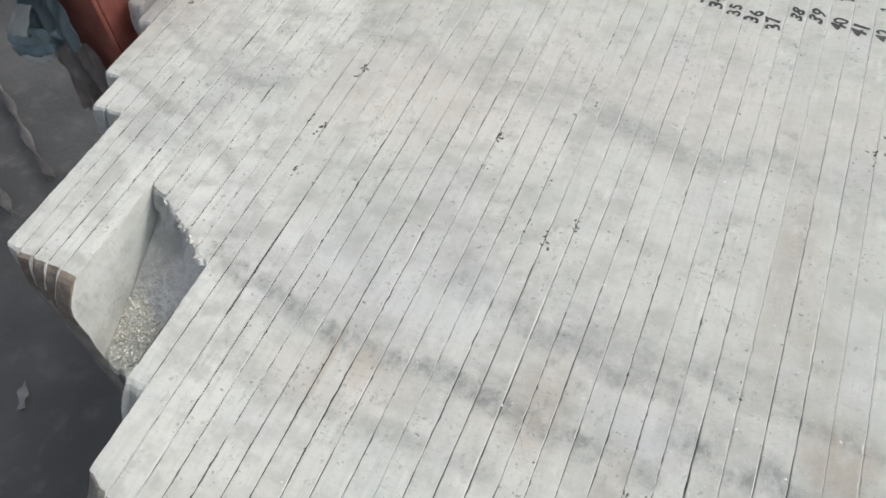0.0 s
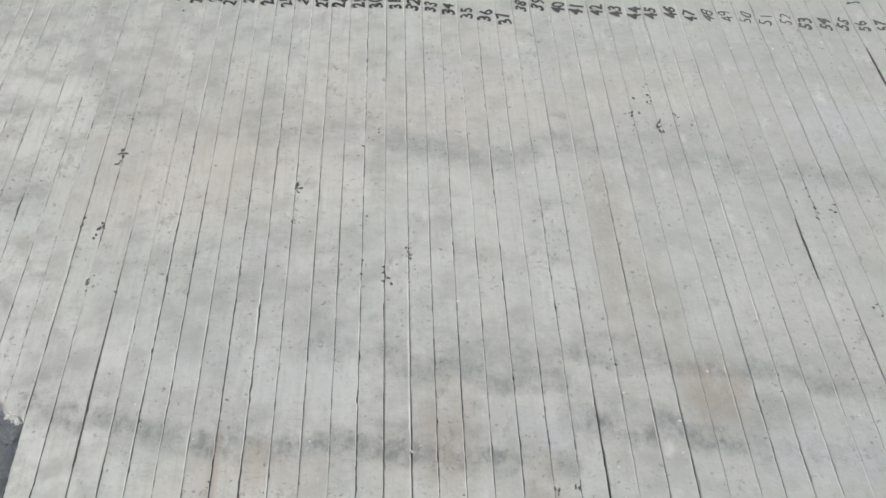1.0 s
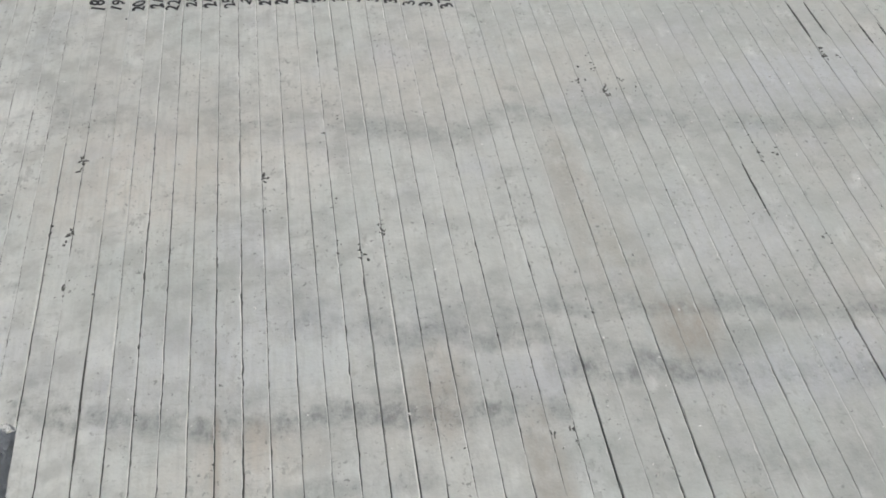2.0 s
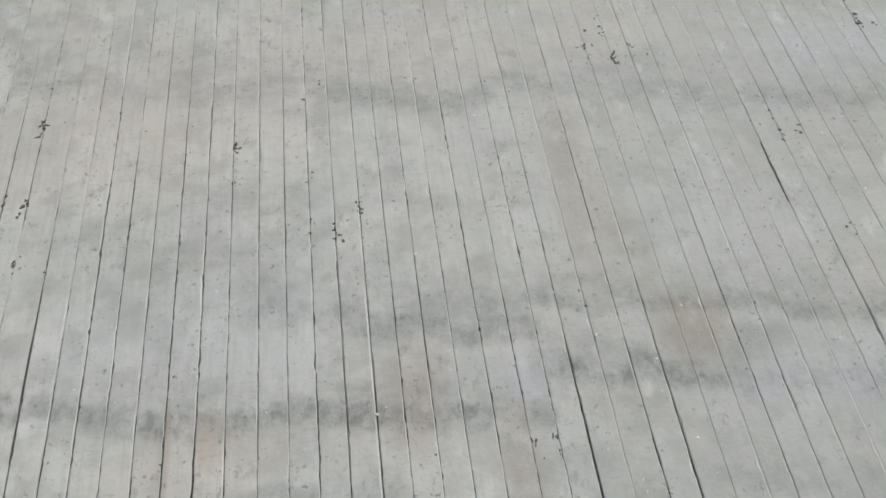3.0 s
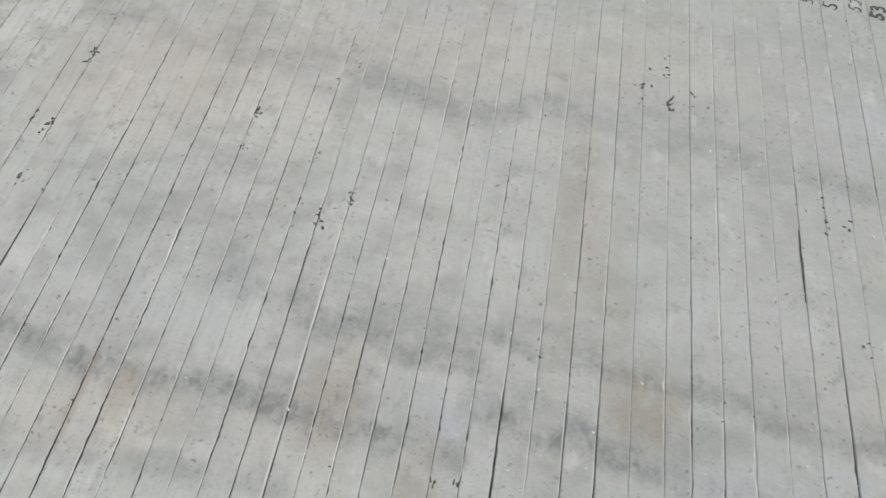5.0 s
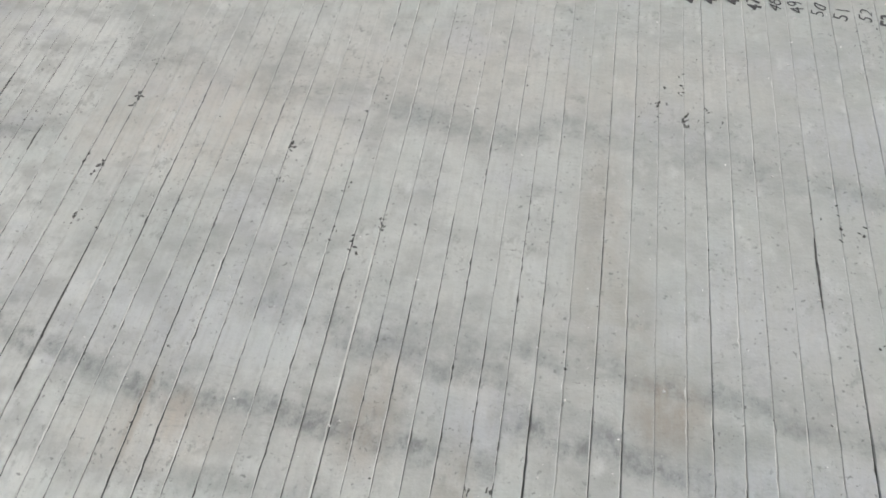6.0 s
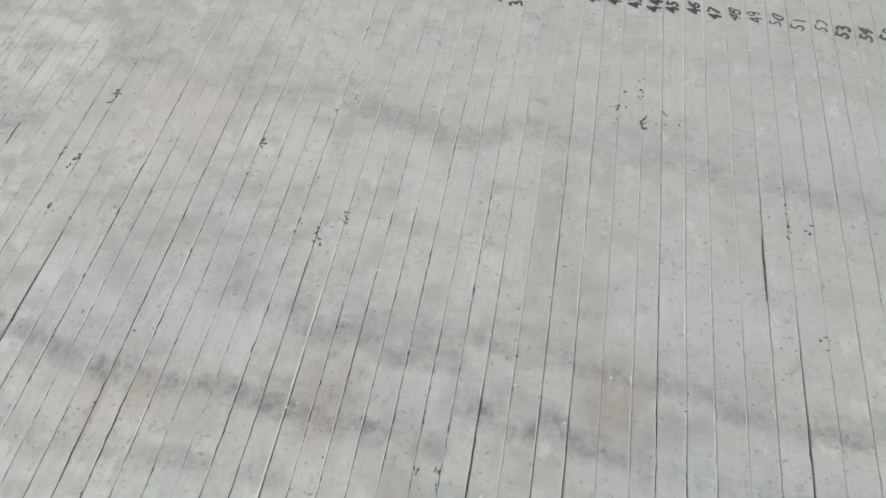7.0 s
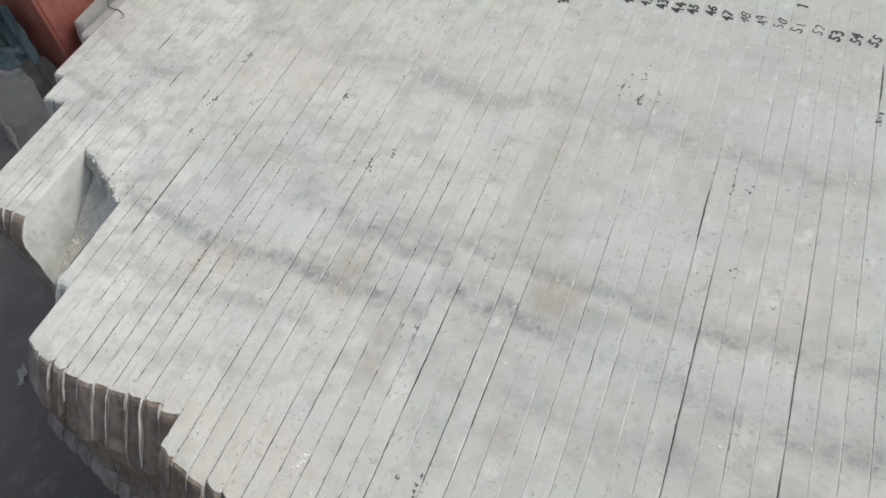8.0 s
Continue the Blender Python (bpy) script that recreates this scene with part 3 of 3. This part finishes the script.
# grit that fills the narrow cuts: pale and flush in some stretches, dark and sunk in others
for i, (u0, u1, ob) in enumerate(SLABS):
    if u0 < 5.2:
        continue
    dark = u0 in DARK_LINES
    y0 = max(lerp_table(NEAR_END, u0 - 0.3), lerp_table(NEAR_END, u0 + 0.3)) + 0.006
    w = 1.0 * gap(u0) + 0.0007
    bm = bmesh.new()
    rows_, y = [], y0
    while y < 0.4:
        k = noise.noise(Vector((u0 * 3.3, y * 6.5, 0))) + 0.3 * noise.noise(Vector((u0 * 5.1, y * 30, 3)))
        d = (0.0012 if dark else 0.0003) + 0.0005 * max(0.0, 0.3 + k)
        rows_.append([bm.verts.new((u0 * U + s * w, y, top_z(u0 + s * 0.05, y) - d)) for s in (-1, 1)])
        y += 0.012
    for a, b in zip(rows_, rows_[1:]):
        bm.faces.new((a[0], a[1], b[1], b[0]))
    part("grit_fill", bm, SHIM if dark or u0 < 38 else SHIM_PALE, ob, "grit packed in the saw cut")

# ---- handwritten slab numbers ----
NUMBER_Y = ((18.0, 0.004), (20.0, 0.0), (25.0, -0.010), (30.0, -0.016), (35.0, -0.040), (36.6, -0.053), (37.4, -0.030), (38.4, -0.028), (46.2, -0.050), (49.5, -0.056), (53.5, -0.073), (60.0, -0.082), (64.0, -0.09))


def ink_text(text, x, y, size, turn, parent, shear, name, label, bold=0.0004):
    cu = bpy.data.curves.new(name, "FONT")
    cu.body, cu.size, cu.align_x, cu.align_y, cu.shear = text, size, "CENTER", "CENTER", shear
    cu.offset, cu.extrude, cu.space_character, cu.resolution_u = bold, 0.00012, 0.95, 3
    tmp = new(name, cu)
    me = bpy.data.meshes.new_from_object(tmp.evaluated_get(bpy.context.evaluated_depsgraph_get()))
    bpy.data.objects.remove(tmp)
    weld = bmesh.new()
    weld.from_mesh(me)
    bmesh.ops.remove_doubles(weld, verts=weld.verts, dist=0.00003)
    weld.to_mesh(me)
    weld.free()
    for v in me.vertices:
        shake = noise.noise_vector(Vector((v.co.x * 140 + x * 900, v.co.y * 140 + y * 700, 3.0)))
        v.co.x, v.co.y = v.co.x + 0.0016 * shake.x, v.co.y + 0.0016 * shake.y
    me.transform(pose(x, y, max(top_z(x / U + d / 10, y) for d in (-3, 0, 3)) + 0.0003, 0, 0, turn))
    me.name = name
    return part(name, me, INK, parent, label)


rnd = random.Random(5)
TICKED = {22, 25, 30, 35, 36, 38, 40, 42, 45, 47, 51, 56, 60}
first = next(i for i, s in enumerate(SLABS) if s[0] == 17.30)
for number in range(18, 63):
    u0, u1, ob = SLABS[first + number - 18]
    x = (u0 + u1) / 2 * U + rnd.uniform(-0.001, 0.001)
    y = lerp_table(NUMBER_Y, (u0 + u1) / 2) + rnd.uniform(-0.002, 0.002)
    turn, size, shear = 90 + rnd.uniform(-20, 10), 0.0205 + rnd.uniform(-0.002, 0.002), rnd.uniform(-0.1, 0.35)
    for side, digit in zip((-1, 1), str(number)):
        step = side * 0.27 * size
        ink_text(digit, x + step * math.cos(radians(turn)), y + step * math.sin(radians(turn)), size * rnd.uniform(0.92, 1.06), turn + rnd.uniform(-14, 14), ob, shear, "number_mark", "black handwritten digit of the slab number", -0.0002 if 48 <= number <= 52 else 0.0004 + 0.0003 * rnd.random())
    if number in TICKED:
        tx, ty = x + rnd.uniform(-0.002, 0.002), y + 0.045 + rnd.uniform(-0.004, 0.004)
        ink_text("J", tx, ty, 0.016, 90 + rnd.uniform(-10, 20), ob, 0.1, "tick_mark", "short black marker tick", 0.0005)
        ink_text("-", tx - 0.0055, ty, 0.017, 90 + rnd.uniform(-10, 10), ob, 0.0, "tick_serif", "short black marker stroke", 0.0003)

for mx, my, text in ((0.288, 0.076, "="), (0.422, -0.026, "."), (0.735, 0.052, ":")):
    ink_text(text, mx, my, 0.014, 90, slab_at(mx / U)[2], 0.1, "ink_mark", "small black marker marks", 0.0005)

# ---- post, cloth, sheet beside the block ----
post = new("steel_post")
tagged(post, "red oxide painted steel post standing close beside the stone block", "post")
bm = bmesh.new()
add_box(bm, -0.062, 0.047, -0.273, -0.266, 0.0, TOP + 0.9, 0.002)
part("front_plate", bm, REDOX, post)
bm = bmesh.new()
add_box(bm, 0.040, 0.047, -0.2655, -0.16, 0.0, TOP + 0.9, 0.002)
part("side_plate", bm, REDOX, post)
bm = bmesh.new()
add_box(bm, -0.062, 0.0395, -0.16, -0.153, 0.0, TOP + 0.9, 0.002)
part("back_plate", bm, REDOX, post)


# ---- cloth and plastic sheet hung on the post ----
def draped(name, corner, across, down, nu, nv, fold, seed, thickness=0.003):
    """A hanging sheet with folds: corner, the vectors across and down, fold depth."""
    bm_ = bmesh.new()
    c, a, d = Vector(corner), Vector(across), Vector(down)
    out = a.cross(d).normalized()
    grid = []
    for j in range(nv + 1):
        q = j / nv
        line = []
        for i in range(nu + 1):
            p = i / nu
            w = fold * (0.35 + 0.65 * q) * (math.sin(p * 13 + seed + 1.4 * math.sin(q * 3 + seed)) * 0.6 + math.sin(p * 29 + seed * 2 + q * 2) * 0.22 + 0.7 * noise.noise(Vector((p * 4 + seed, q * 3, seed))))
            v = c + a * (p * (0.7 + 0.3 * q) + 0.06 * noise.noise(Vector((p * 2, q * 3, seed + 4)))) + d * (q * (1 + 0.12 * noise.noise(Vector((p * 3, 1, seed))))) + out * w
            v += out * 0.35 * fold * noise.noise(Vector((p * 9 + q * 3, q * 7 - p * 2, seed + 9)))
            line.append(bm_.verts.new(v))
        grid.append(line)
    for j in range(nv):
        for i in range(nu):
            f = bm_.faces.new((grid[j][i], grid[j][i + 1], grid[j + 1][i + 1], grid[j + 1][i]))
            f.smooth = True
    bmesh.ops.solidify(bm_, geom=bm_.faces[:], thickness=thickness)
    return bm_


sheet = part("plastic_sheet", draped("plastic_sheet", (-0.030, -0.298, TOP - 0.040), (0.076, 0.012, 0.010), (-0.014, -0.002, -0.118), 44, 40, 0.011, 2.0, 0.0015), SHEET)
tagged(sheet, "crumpled dusty plastic sheet hanging from the red post", "plastic sheet")


def roll(a, b, radius, seed, flat=0.55):
    """A loose roll of cloth from a to b, flattened and creased along its length."""
    bm_ = bmesh.new()
    a, b = Vector(a), Vector(b)
    along = (b - a).normalized()
    side = along.cross(Vector((0, 1, 0))).normalized()
    rings, n, m_ = [], 22, 20
    for i in range(n + 1):
        q = i / n
        r = radius * (0.35 + 0.65 * math.sin(math.pi * min(0.94, max(0.06, q))) ** 0.6) * (1 + 0.25 * noise.noise(Vector((q * 5, seed, 0))))
        c = a.lerp(b, q) + side * radius * 0.5 * noise.noise(Vector((q * 3, seed, 5)))
        ring = []
        for j in range(m_):
            w = 2 * math.pi * j / m_
            crease = 1 + 0.22 * math.sin(3 * w + q * 4 + seed) + 0.25 * noise.noise(Vector((math.cos(w) * 1.5, math.sin(w) * 1.5, q * 6 + seed)))
            ring.append(bm_.verts.new(c + (side * math.cos(w) + Vector((0, 1, 0)) * math.sin(w) * flat) * r * crease))
        rings.append(ring)
    for p, q in zip(rings, rings[1:]):
        for j in range(m_):
            bm_.faces.new((p[j], p[(j + 1) % m_], q[(j + 1) % m_], q[j])).smooth = True
    bm_.faces.new(list(reversed(rings[0])))
    bm_.faces.new(rings[-1])
    return bm_


rag = new("cloth_rag")
tagged(rag, "crumpled blue and pale cloth rag tied to the red post", "cloth")
part("pale_flap", draped("pale_flap", (-0.036, -0.308, TOP + 0.028), (0.040, -0.004, 0.008), (-0.030, -0.016, -0.040), 14, 12, 0.004, 5.0, 0.002), CLOTH_PALE, rag, "pale cotton flap")
part("upper_fold", roll((-0.098, -0.302, TOP - 0.046), (-0.004, -0.298, TOP - 0.014), 0.013, 1.3), CLOTH_BLUE, rag)
part("lower_fold", roll((-0.100, -0.304, TOP - 0.062), (-0.022, -0.300, TOP - 0.040), 0.012, 4.1), CLOTH_BLUE, rag)
part("under_fold", roll((-0.088, -0.303, TOP - 0.072), (-0.036, -0.300, TOP - 0.058), 0.008, 7.7), CLOTH_PALE, rag)
part("middle_cloth", draped("middle_cloth", (-0.046, -0.299, TOP + 0.044), (0.050, 0.002, 0.006), (-0.010, -0.002, -0.070), 16, 12, 0.008, 3.0, 0.002), CLOTH_BLUE, rag)
part("hanging_end", draped("hanging_end", (-0.022, -0.297, TOP + 0.062), (0.056, 0.004, 0.004), (-0.016, -0.006, -0.098), 18, 14, 0.009, 8.0, 0.002), CLOTH_BLUE, rag)

# ---- thin wire lying on the stepped slabs ----
cu = bpy.data.curves.new("wire", "CURVE")
cu.dimensions, cu.bevel_depth, cu.bevel_resolution = "3D", 0.0006, 2
sp = cu.splines.new("POLY")
way = ((0.065, -0.094), (0.080, -0.096), (0.086, -0.103), (0.087, -0.115), (0.092, -0.127), (0.086, -0.140), (0.088, -0.155), (0.087, -0.17), (0.092, -0.186), (0.101, -0.194), (0.113, -0.197), (0.126, -0.198), (0.137, -0.205), (0.146, -0.214), (0.140, -0.216))
sp.points.add(len(way) - 1)
for p, (wx, wy) in zip(sp.points, way):
    p.co = (wx, wy, TOP + (0.0016 if (wx < 0.082 or wx > 0.096) else 0.003), 1)
tmp = new("wire", cu)
me = bpy.data.meshes.new_from_object(tmp.evaluated_get(bpy.context.evaluated_depsgraph_get()))
bpy.data.objects.remove(tmp)
tagged(part("wire", me, INK), "thin black wire curled on the slab edges", "wire")

# ---- slurry runs on the slab ends ----
def drip(u, length, width, seed):
    """A short tapering run of dried slurry, thick at the edge, thin and ragged lower down."""
    rnd_ = random.Random(seed)
    y0 = lerp_table(NEAR_END, u)
    bm_ = bmesh.new()
    reach = min(0.050, 0.028 + 0.0025 * max(0.0, u - 18.3))
    prof = [(0.0, 0.003)] + [(d, -min(reach, 0.78 * d) if d > 0.004 else -0.4 * d) for d in (0.0025, 0.006, 0.02, 0.036, 0.05, 0.064, 0.1)] if u > 17 else \
           ((0.0, 0.003), (0.0025, -0.001), (0.005, -0.006), (0.012, -0.015), (0.020, -0.024), (0.030, -0.030), (0.045, -0.032), (0.065, -0.034))
    last, drift, steps = None, 0.0, 9
    for i in range(steps + 1):
        q = i / steps
        depth = length * q
        drift += rnd_.uniform(-0.0007, 0.0007)
        w = 0.24 * width * (1.0 - q) ** 1.6 * (0.6 + 0.7 * rnd_.random()) + 0.0002
        y = y0 + lerp_table(prof, depth) * (1.0 if u > 17 else 0.08 + 0.17 * (u - 8))
        thick = 0.0018 * (1.0 - 0.5 * q)
        row = [bm_.verts.new((u * U + drift + s * w, y + 0.0035 - k_ * (0.0035 + thick), TOP - depth + 0.0006 * (1.0 - q))) for s, k_ in ((-1, 0), (-0.55, 1), (0.5, 1), (1, 0))]
        if last:
            for c in range(3):
                bm_.faces.new((last[c], row[c], row[c + 1], last[c + 1])).smooth = True
        last = row
    return bm_


for j, (u, ln, w) in enumerate(((8.95, 0.020, 0.0024), (9.75, 0.030, 0.0028), (10.6, 0.022, 0.0020), (11.4, 0.036, 0.0030), (19.40, 0.018, 0.0022), (20.42, 0.024, 0.0020), (21.35, 0.027, 0.0018),
                                (22.3, 0.020, 0.0022), (23.25, 0.022, 0.0026), (24.15, 0.054, 0.0026), (25.2, 0.012, 0.0022), (26.1, 0.060, 0.0028), (27.1, 0.032, 0.0036), (29.2, 0.014, 0.003), (30.15, 0.012, 0.003))):
    part("slurry_drip", drip(u, ln, w, 40 + j), SLURRY, slab_at(u + 0.4)[2], "pale dried slurry run")

# ---- rubble in the broken notch ----
rnd = random.Random(11)


def chip(bm_, p, r, rnd_):
    v = [bm_.verts.new((p[0] + r * rnd_.uniform(-1, 1), p[1] + r * rnd_.uniform(-1, 1), p[2] + r * rnd_.uniform(-0.3, 0.9))) for _ in range(6)]
    bmesh.ops.convex_hull(bm_, input=v)


bm = bmesh.new()
for _ in range(1500):
    u = rnd.uniform(12.5, 17.0)
    ye = lerp_table(FLOOR_END, u)
    yf = lerp_table(FACE_FOOT, u)
    y = rnd.uniform(ye + 0.003, yf + 0.004)
    lean_ = 0.69 + 0.31 * max(0.0, yf - y) / (yf - ye)
    pile = 0.004 * max(0.0, 1 - abs(y + 0.60) / 0.05)
    chip(bm, (u * U, y, TOP + lerp_table(FLOOR, u) * lean_ + rnd.uniform(0, pile)), rnd.choice((0.0006, 0.0008, 0.001, 0.0014, 0.0022)), rnd)
tagged(part("stone_rubble", bm, CRUMB), "pale crushed marble crumbs lying in the broken notch", "rubble", kind="stuff")

# splinters along the broken rim
bm = bmesh.new()
for _ in range(46):
    u = rnd.choice((rnd.uniform(12.6, 17.2), rnd.gauss(15.6, 0.5)))
    y = lerp_table(NEAR_END, u) + abs(rnd.gauss(0, 0.006)) - 0.003
    chip(bm, (u * U, y, top_z(u, y) + 0.0002), rnd.choice((0.0005, 0.0007, 0.001, 0.0016, 0.0028)), rnd)
tagged(part("stone_splinters", bm, CRUMB), "small white marble splinters on the broken rim", "stone splinters", kind="stuff")

# ---- crumbs of white dust scattered over the slabs ----
bm = bmesh.new()
for _ in range(900):
    u = rnd.choice((rnd.uniform(9, 66), rnd.uniform(38, 66)))
    y = rnd.uniform(lerp_table(NEAR_END, u) + 0.02, 0.12)
    chip(bm, (u * U, y, top_z(u, y) + 0.0004), rnd.choice((0.0004, 0.0005, 0.0006, 0.0008, 0.0008, 0.0011, 0.0015)), rnd)
tagged(part("white_crumbs", bm, PALE), "tiny white marble crumbs scattered over the slab tops", "crumbs", kind="stuff")

# ---- dark chipped spots on the slab tops ----
SPOTS = ((0.582, -0.307, 4.5), (0.580, -0.347, 3), (0.534, -0.319, 2), (0.643, -0.399, 3), (0.665, -0.414, 4), (0.686, -0.393, 4), (0.644, -0.350, 3), (0.644, -0.236, 3.5),
         (0.948, -0.231, 6), (0.941, -0.191, 4), (0.923, -0.216, 4), (0.917, -0.236, 3), (0.971, -0.220, 4), (1.08, -0.349, 5), (1.069, -0.324, 3), (0.479, -0.547, 3),
         (0.803, -0.622, 4), (1.092, -0.462, 3.5), (1.216, -0.213, 7), (0.857, -0.502, 3), (0.399, -0.252, 5), (0.394, -0.350, 6), (0.399, -0.414, 4), (0.391, -0.20, 3), (0.867, -0.770, 6), (0.22, -0.345, 4), (0.29, -0.30, 3))


def fleck(cx, cy, r, rnd_):
    bm_ = bmesh.new()
    n, turn = 13, rnd_.choice((1.57 + rnd_.gauss(0, 0.3), rnd_.uniform(0, 3)))
    el = rnd_.uniform(0.25, 0.7)
    ring = []
    for i in range(n):
        a = i * 2 * math.pi / n
        q = r * rnd_.uniform(0.3, 1.2)
        px, py = q * math.cos(a), q * el * math.sin(a)
        ring.append((cx + px * math.cos(turn) - py * math.sin(turn), cy + px * math.sin(turn) + py * math.cos(turn)))
    zt = top_z(cx / U, cy)
    top = [bm_.verts.new((px, py, zt + 0.0004)) for px, py in ring]
    low = [bm_.verts.new((cx + (px - cx) * 1.15, cy + (py - cy) * 1.15, zt - 0.0008)) for px, py in ring]
    bm_.faces.new(top)
    for i in range(n):
        bm_.faces.new((top[i], low[i], low[(i + 1) % n], top[(i + 1) % n]))
    return bm_


for cx, cy, r in SPOTS:
    for _ in range(9 if r > 3.5 else 4):
        px, py = cx + rnd.gauss(0, 0.006), cy + rnd.gauss(0, 0.007)
        line = min(EDGES, key=lambda e: abs(e * U - px))
        px += (line * U - px) * rnd.uniform(0.2, 0.9)
        part("dark_spot", fleck(px, py, 0.001 * r * rnd.uniform(0.17, 0.62), rnd), PIT, slab_at(px / U)[2])
for _ in range(120):
    u = rnd.choice(EDGES[4:60]) + rnd.gauss(0, 0.10)
    y = rnd.uniform(lerp_table(NEAR_END, u) + 0.02, 0.1)
    part("dark_spot", fleck(u * U, y, rnd.uniform(0.0004, 0.0014), rnd), PIT, slab_at(u)[2])

# long chips that opened a few cuts
for u, ya, yb, w in ((54.92, -0.18, -0.115, 0.0022), (55.85, -0.178, -0.116, 0.0020), (57.95, -0.202, -0.165, 0.0024), (58.98, -0.213, -0.168, 0.0034), (47.8, -0.43, -0.36, 0.0018), (19.45, -0.585, -0.44, 0.0016), (14.4, -0.34, -0.31, 0.0015), (11.4, -0.27, -0.235, 0.0014), (52.88, -0.62, -0.54, 0.0014), (17.35, -0.655, -0.60, 0.0016)):
    bm = bmesh.new()
    rows_, n = [], 16
    for i in range(n + 1):
        q = i / n
        h = w * math.sin(math.pi * min(1, max(0.04, q))) ** 0.5 * (0.6 + 0.5 * noise.noise(Vector((u * 3, q * 7, 1)))) / 2 + 0.0002
        c, y = u * U + 0.0005 * noise.noise(Vector((u, q * 5, 4))), ya + (yb - ya) * q
        rows_.append([bm.verts.new((c - h, y, TOP + 0.0004)), bm.verts.new((c + h, y, TOP + 0.0004)), bm.verts.new((c + h * 1.2, y, TOP - 0.001)), bm.verts.new((c - h * 1.2, y, TOP - 0.001))])
    for a, b in zip(rows_, rows_[1:]):
        for c in range(4):
            bm.faces.new((a[c], a[(c + 1) % 4], b[(c + 1) % 4], b[c]))
    part("edge_chip", bm, PIT, slab_at(u + 0.5)[2])

# ---- scraps on the ground ----
bm = bmesh.new()
for i in range(9):
    a = i / 8
    for s_ in (-1, 1):
        bm.verts.new((-0.365 + 0.035 * a + s_ * 0.007 * math.sin(0.4 + a * 2.4), -0.525 - 0.045 * a + s_ * 0.006, 0.012 + 0.006 * math.sin(a * 9 + s_)))
bm.verts.ensure_lookup_table()
for i in range(8):
    bm.faces.new((bm.verts[2 * i], bm.verts[2 * i + 1], bm.verts[2 * i + 3], bm.verts[2 * i + 2]))
bmesh.ops.solidify(bm, geom=bm.faces[:], thickness=0.004)
tagged(part("paper_scrap", bm, PALE), "small pale crumpled paper scrap on the dark ground", "paper")


def strip(pts, width):
    """A narrow band of dusty plastic lying on the ground."""
    bm_ = bmesh.new()
    rows_ = []
    for i, (px, py) in enumerate(pts):
        qx, qy = pts[min(i + 1, len(pts) - 1)]
        ox, oy = pts[max(i - 1, 0)]
        d = Vector((qx - ox, qy - oy, 0)).normalized()
        n = Vector((-d.y, d.x, 0)) * width * (0.6 + 0.4 * math.sin(i * 1.7)) / 2
        c = Vector((px, py, 0.014))
        rows_.append([bm_.verts.new(c - n), bm_.verts.new(c + Vector((0, 0, 0.012))), bm_.verts.new(c + n)])
    for a, b in zip(rows_, rows_[1:]):
        for k in range(2):
            bm_.faces.new((a[k], a[k + 1], b[k + 1], b[k])).smooth = True
    bmesh.ops.solidify(bm_, geom=bm_.faces[:], thickness=0.003)
    return bm_


tagged(part("plastic_strip", strip([(-1.12 + 0.45 * q, 0.20 - 0.26 * q + 0.006 * math.sin(q * 6)) for q in np.linspace(0, 1, 14)], 0.026), SHEET), "dusty plastic strip lying across the dark ground", "plastic strip")
tagged(part("plastic_strip", strip([(-0.86 + 0.18 * q, -0.115 - 0.06 * q + 0.01 * math.sin(q * 5)) for q in np.linspace(0, 1, 8)], 0.03), SHEET), "short dusty plastic strip on the dark ground", "plastic strip")

# ---- a dried splash of white slurry near the block's edge ----
bm = bmesh.new()
for _ in range(70):
    along = rnd.uniform(-1, 1)
    px, py = 0.762 + 0.004 * along + rnd.gauss(0, 0.0022), -0.783 + 0.014 * along + rnd.gauss(0, 0.003)
    chip(bm, (px, py, top_z(px / U, py) - 0.0002), rnd.uniform(0.0006, 0.0020), rnd)
tagged(part("slurry_splash", bm, PALE), "dried white slurry splash on the slab tops", "slurry splash", kind="stuff")
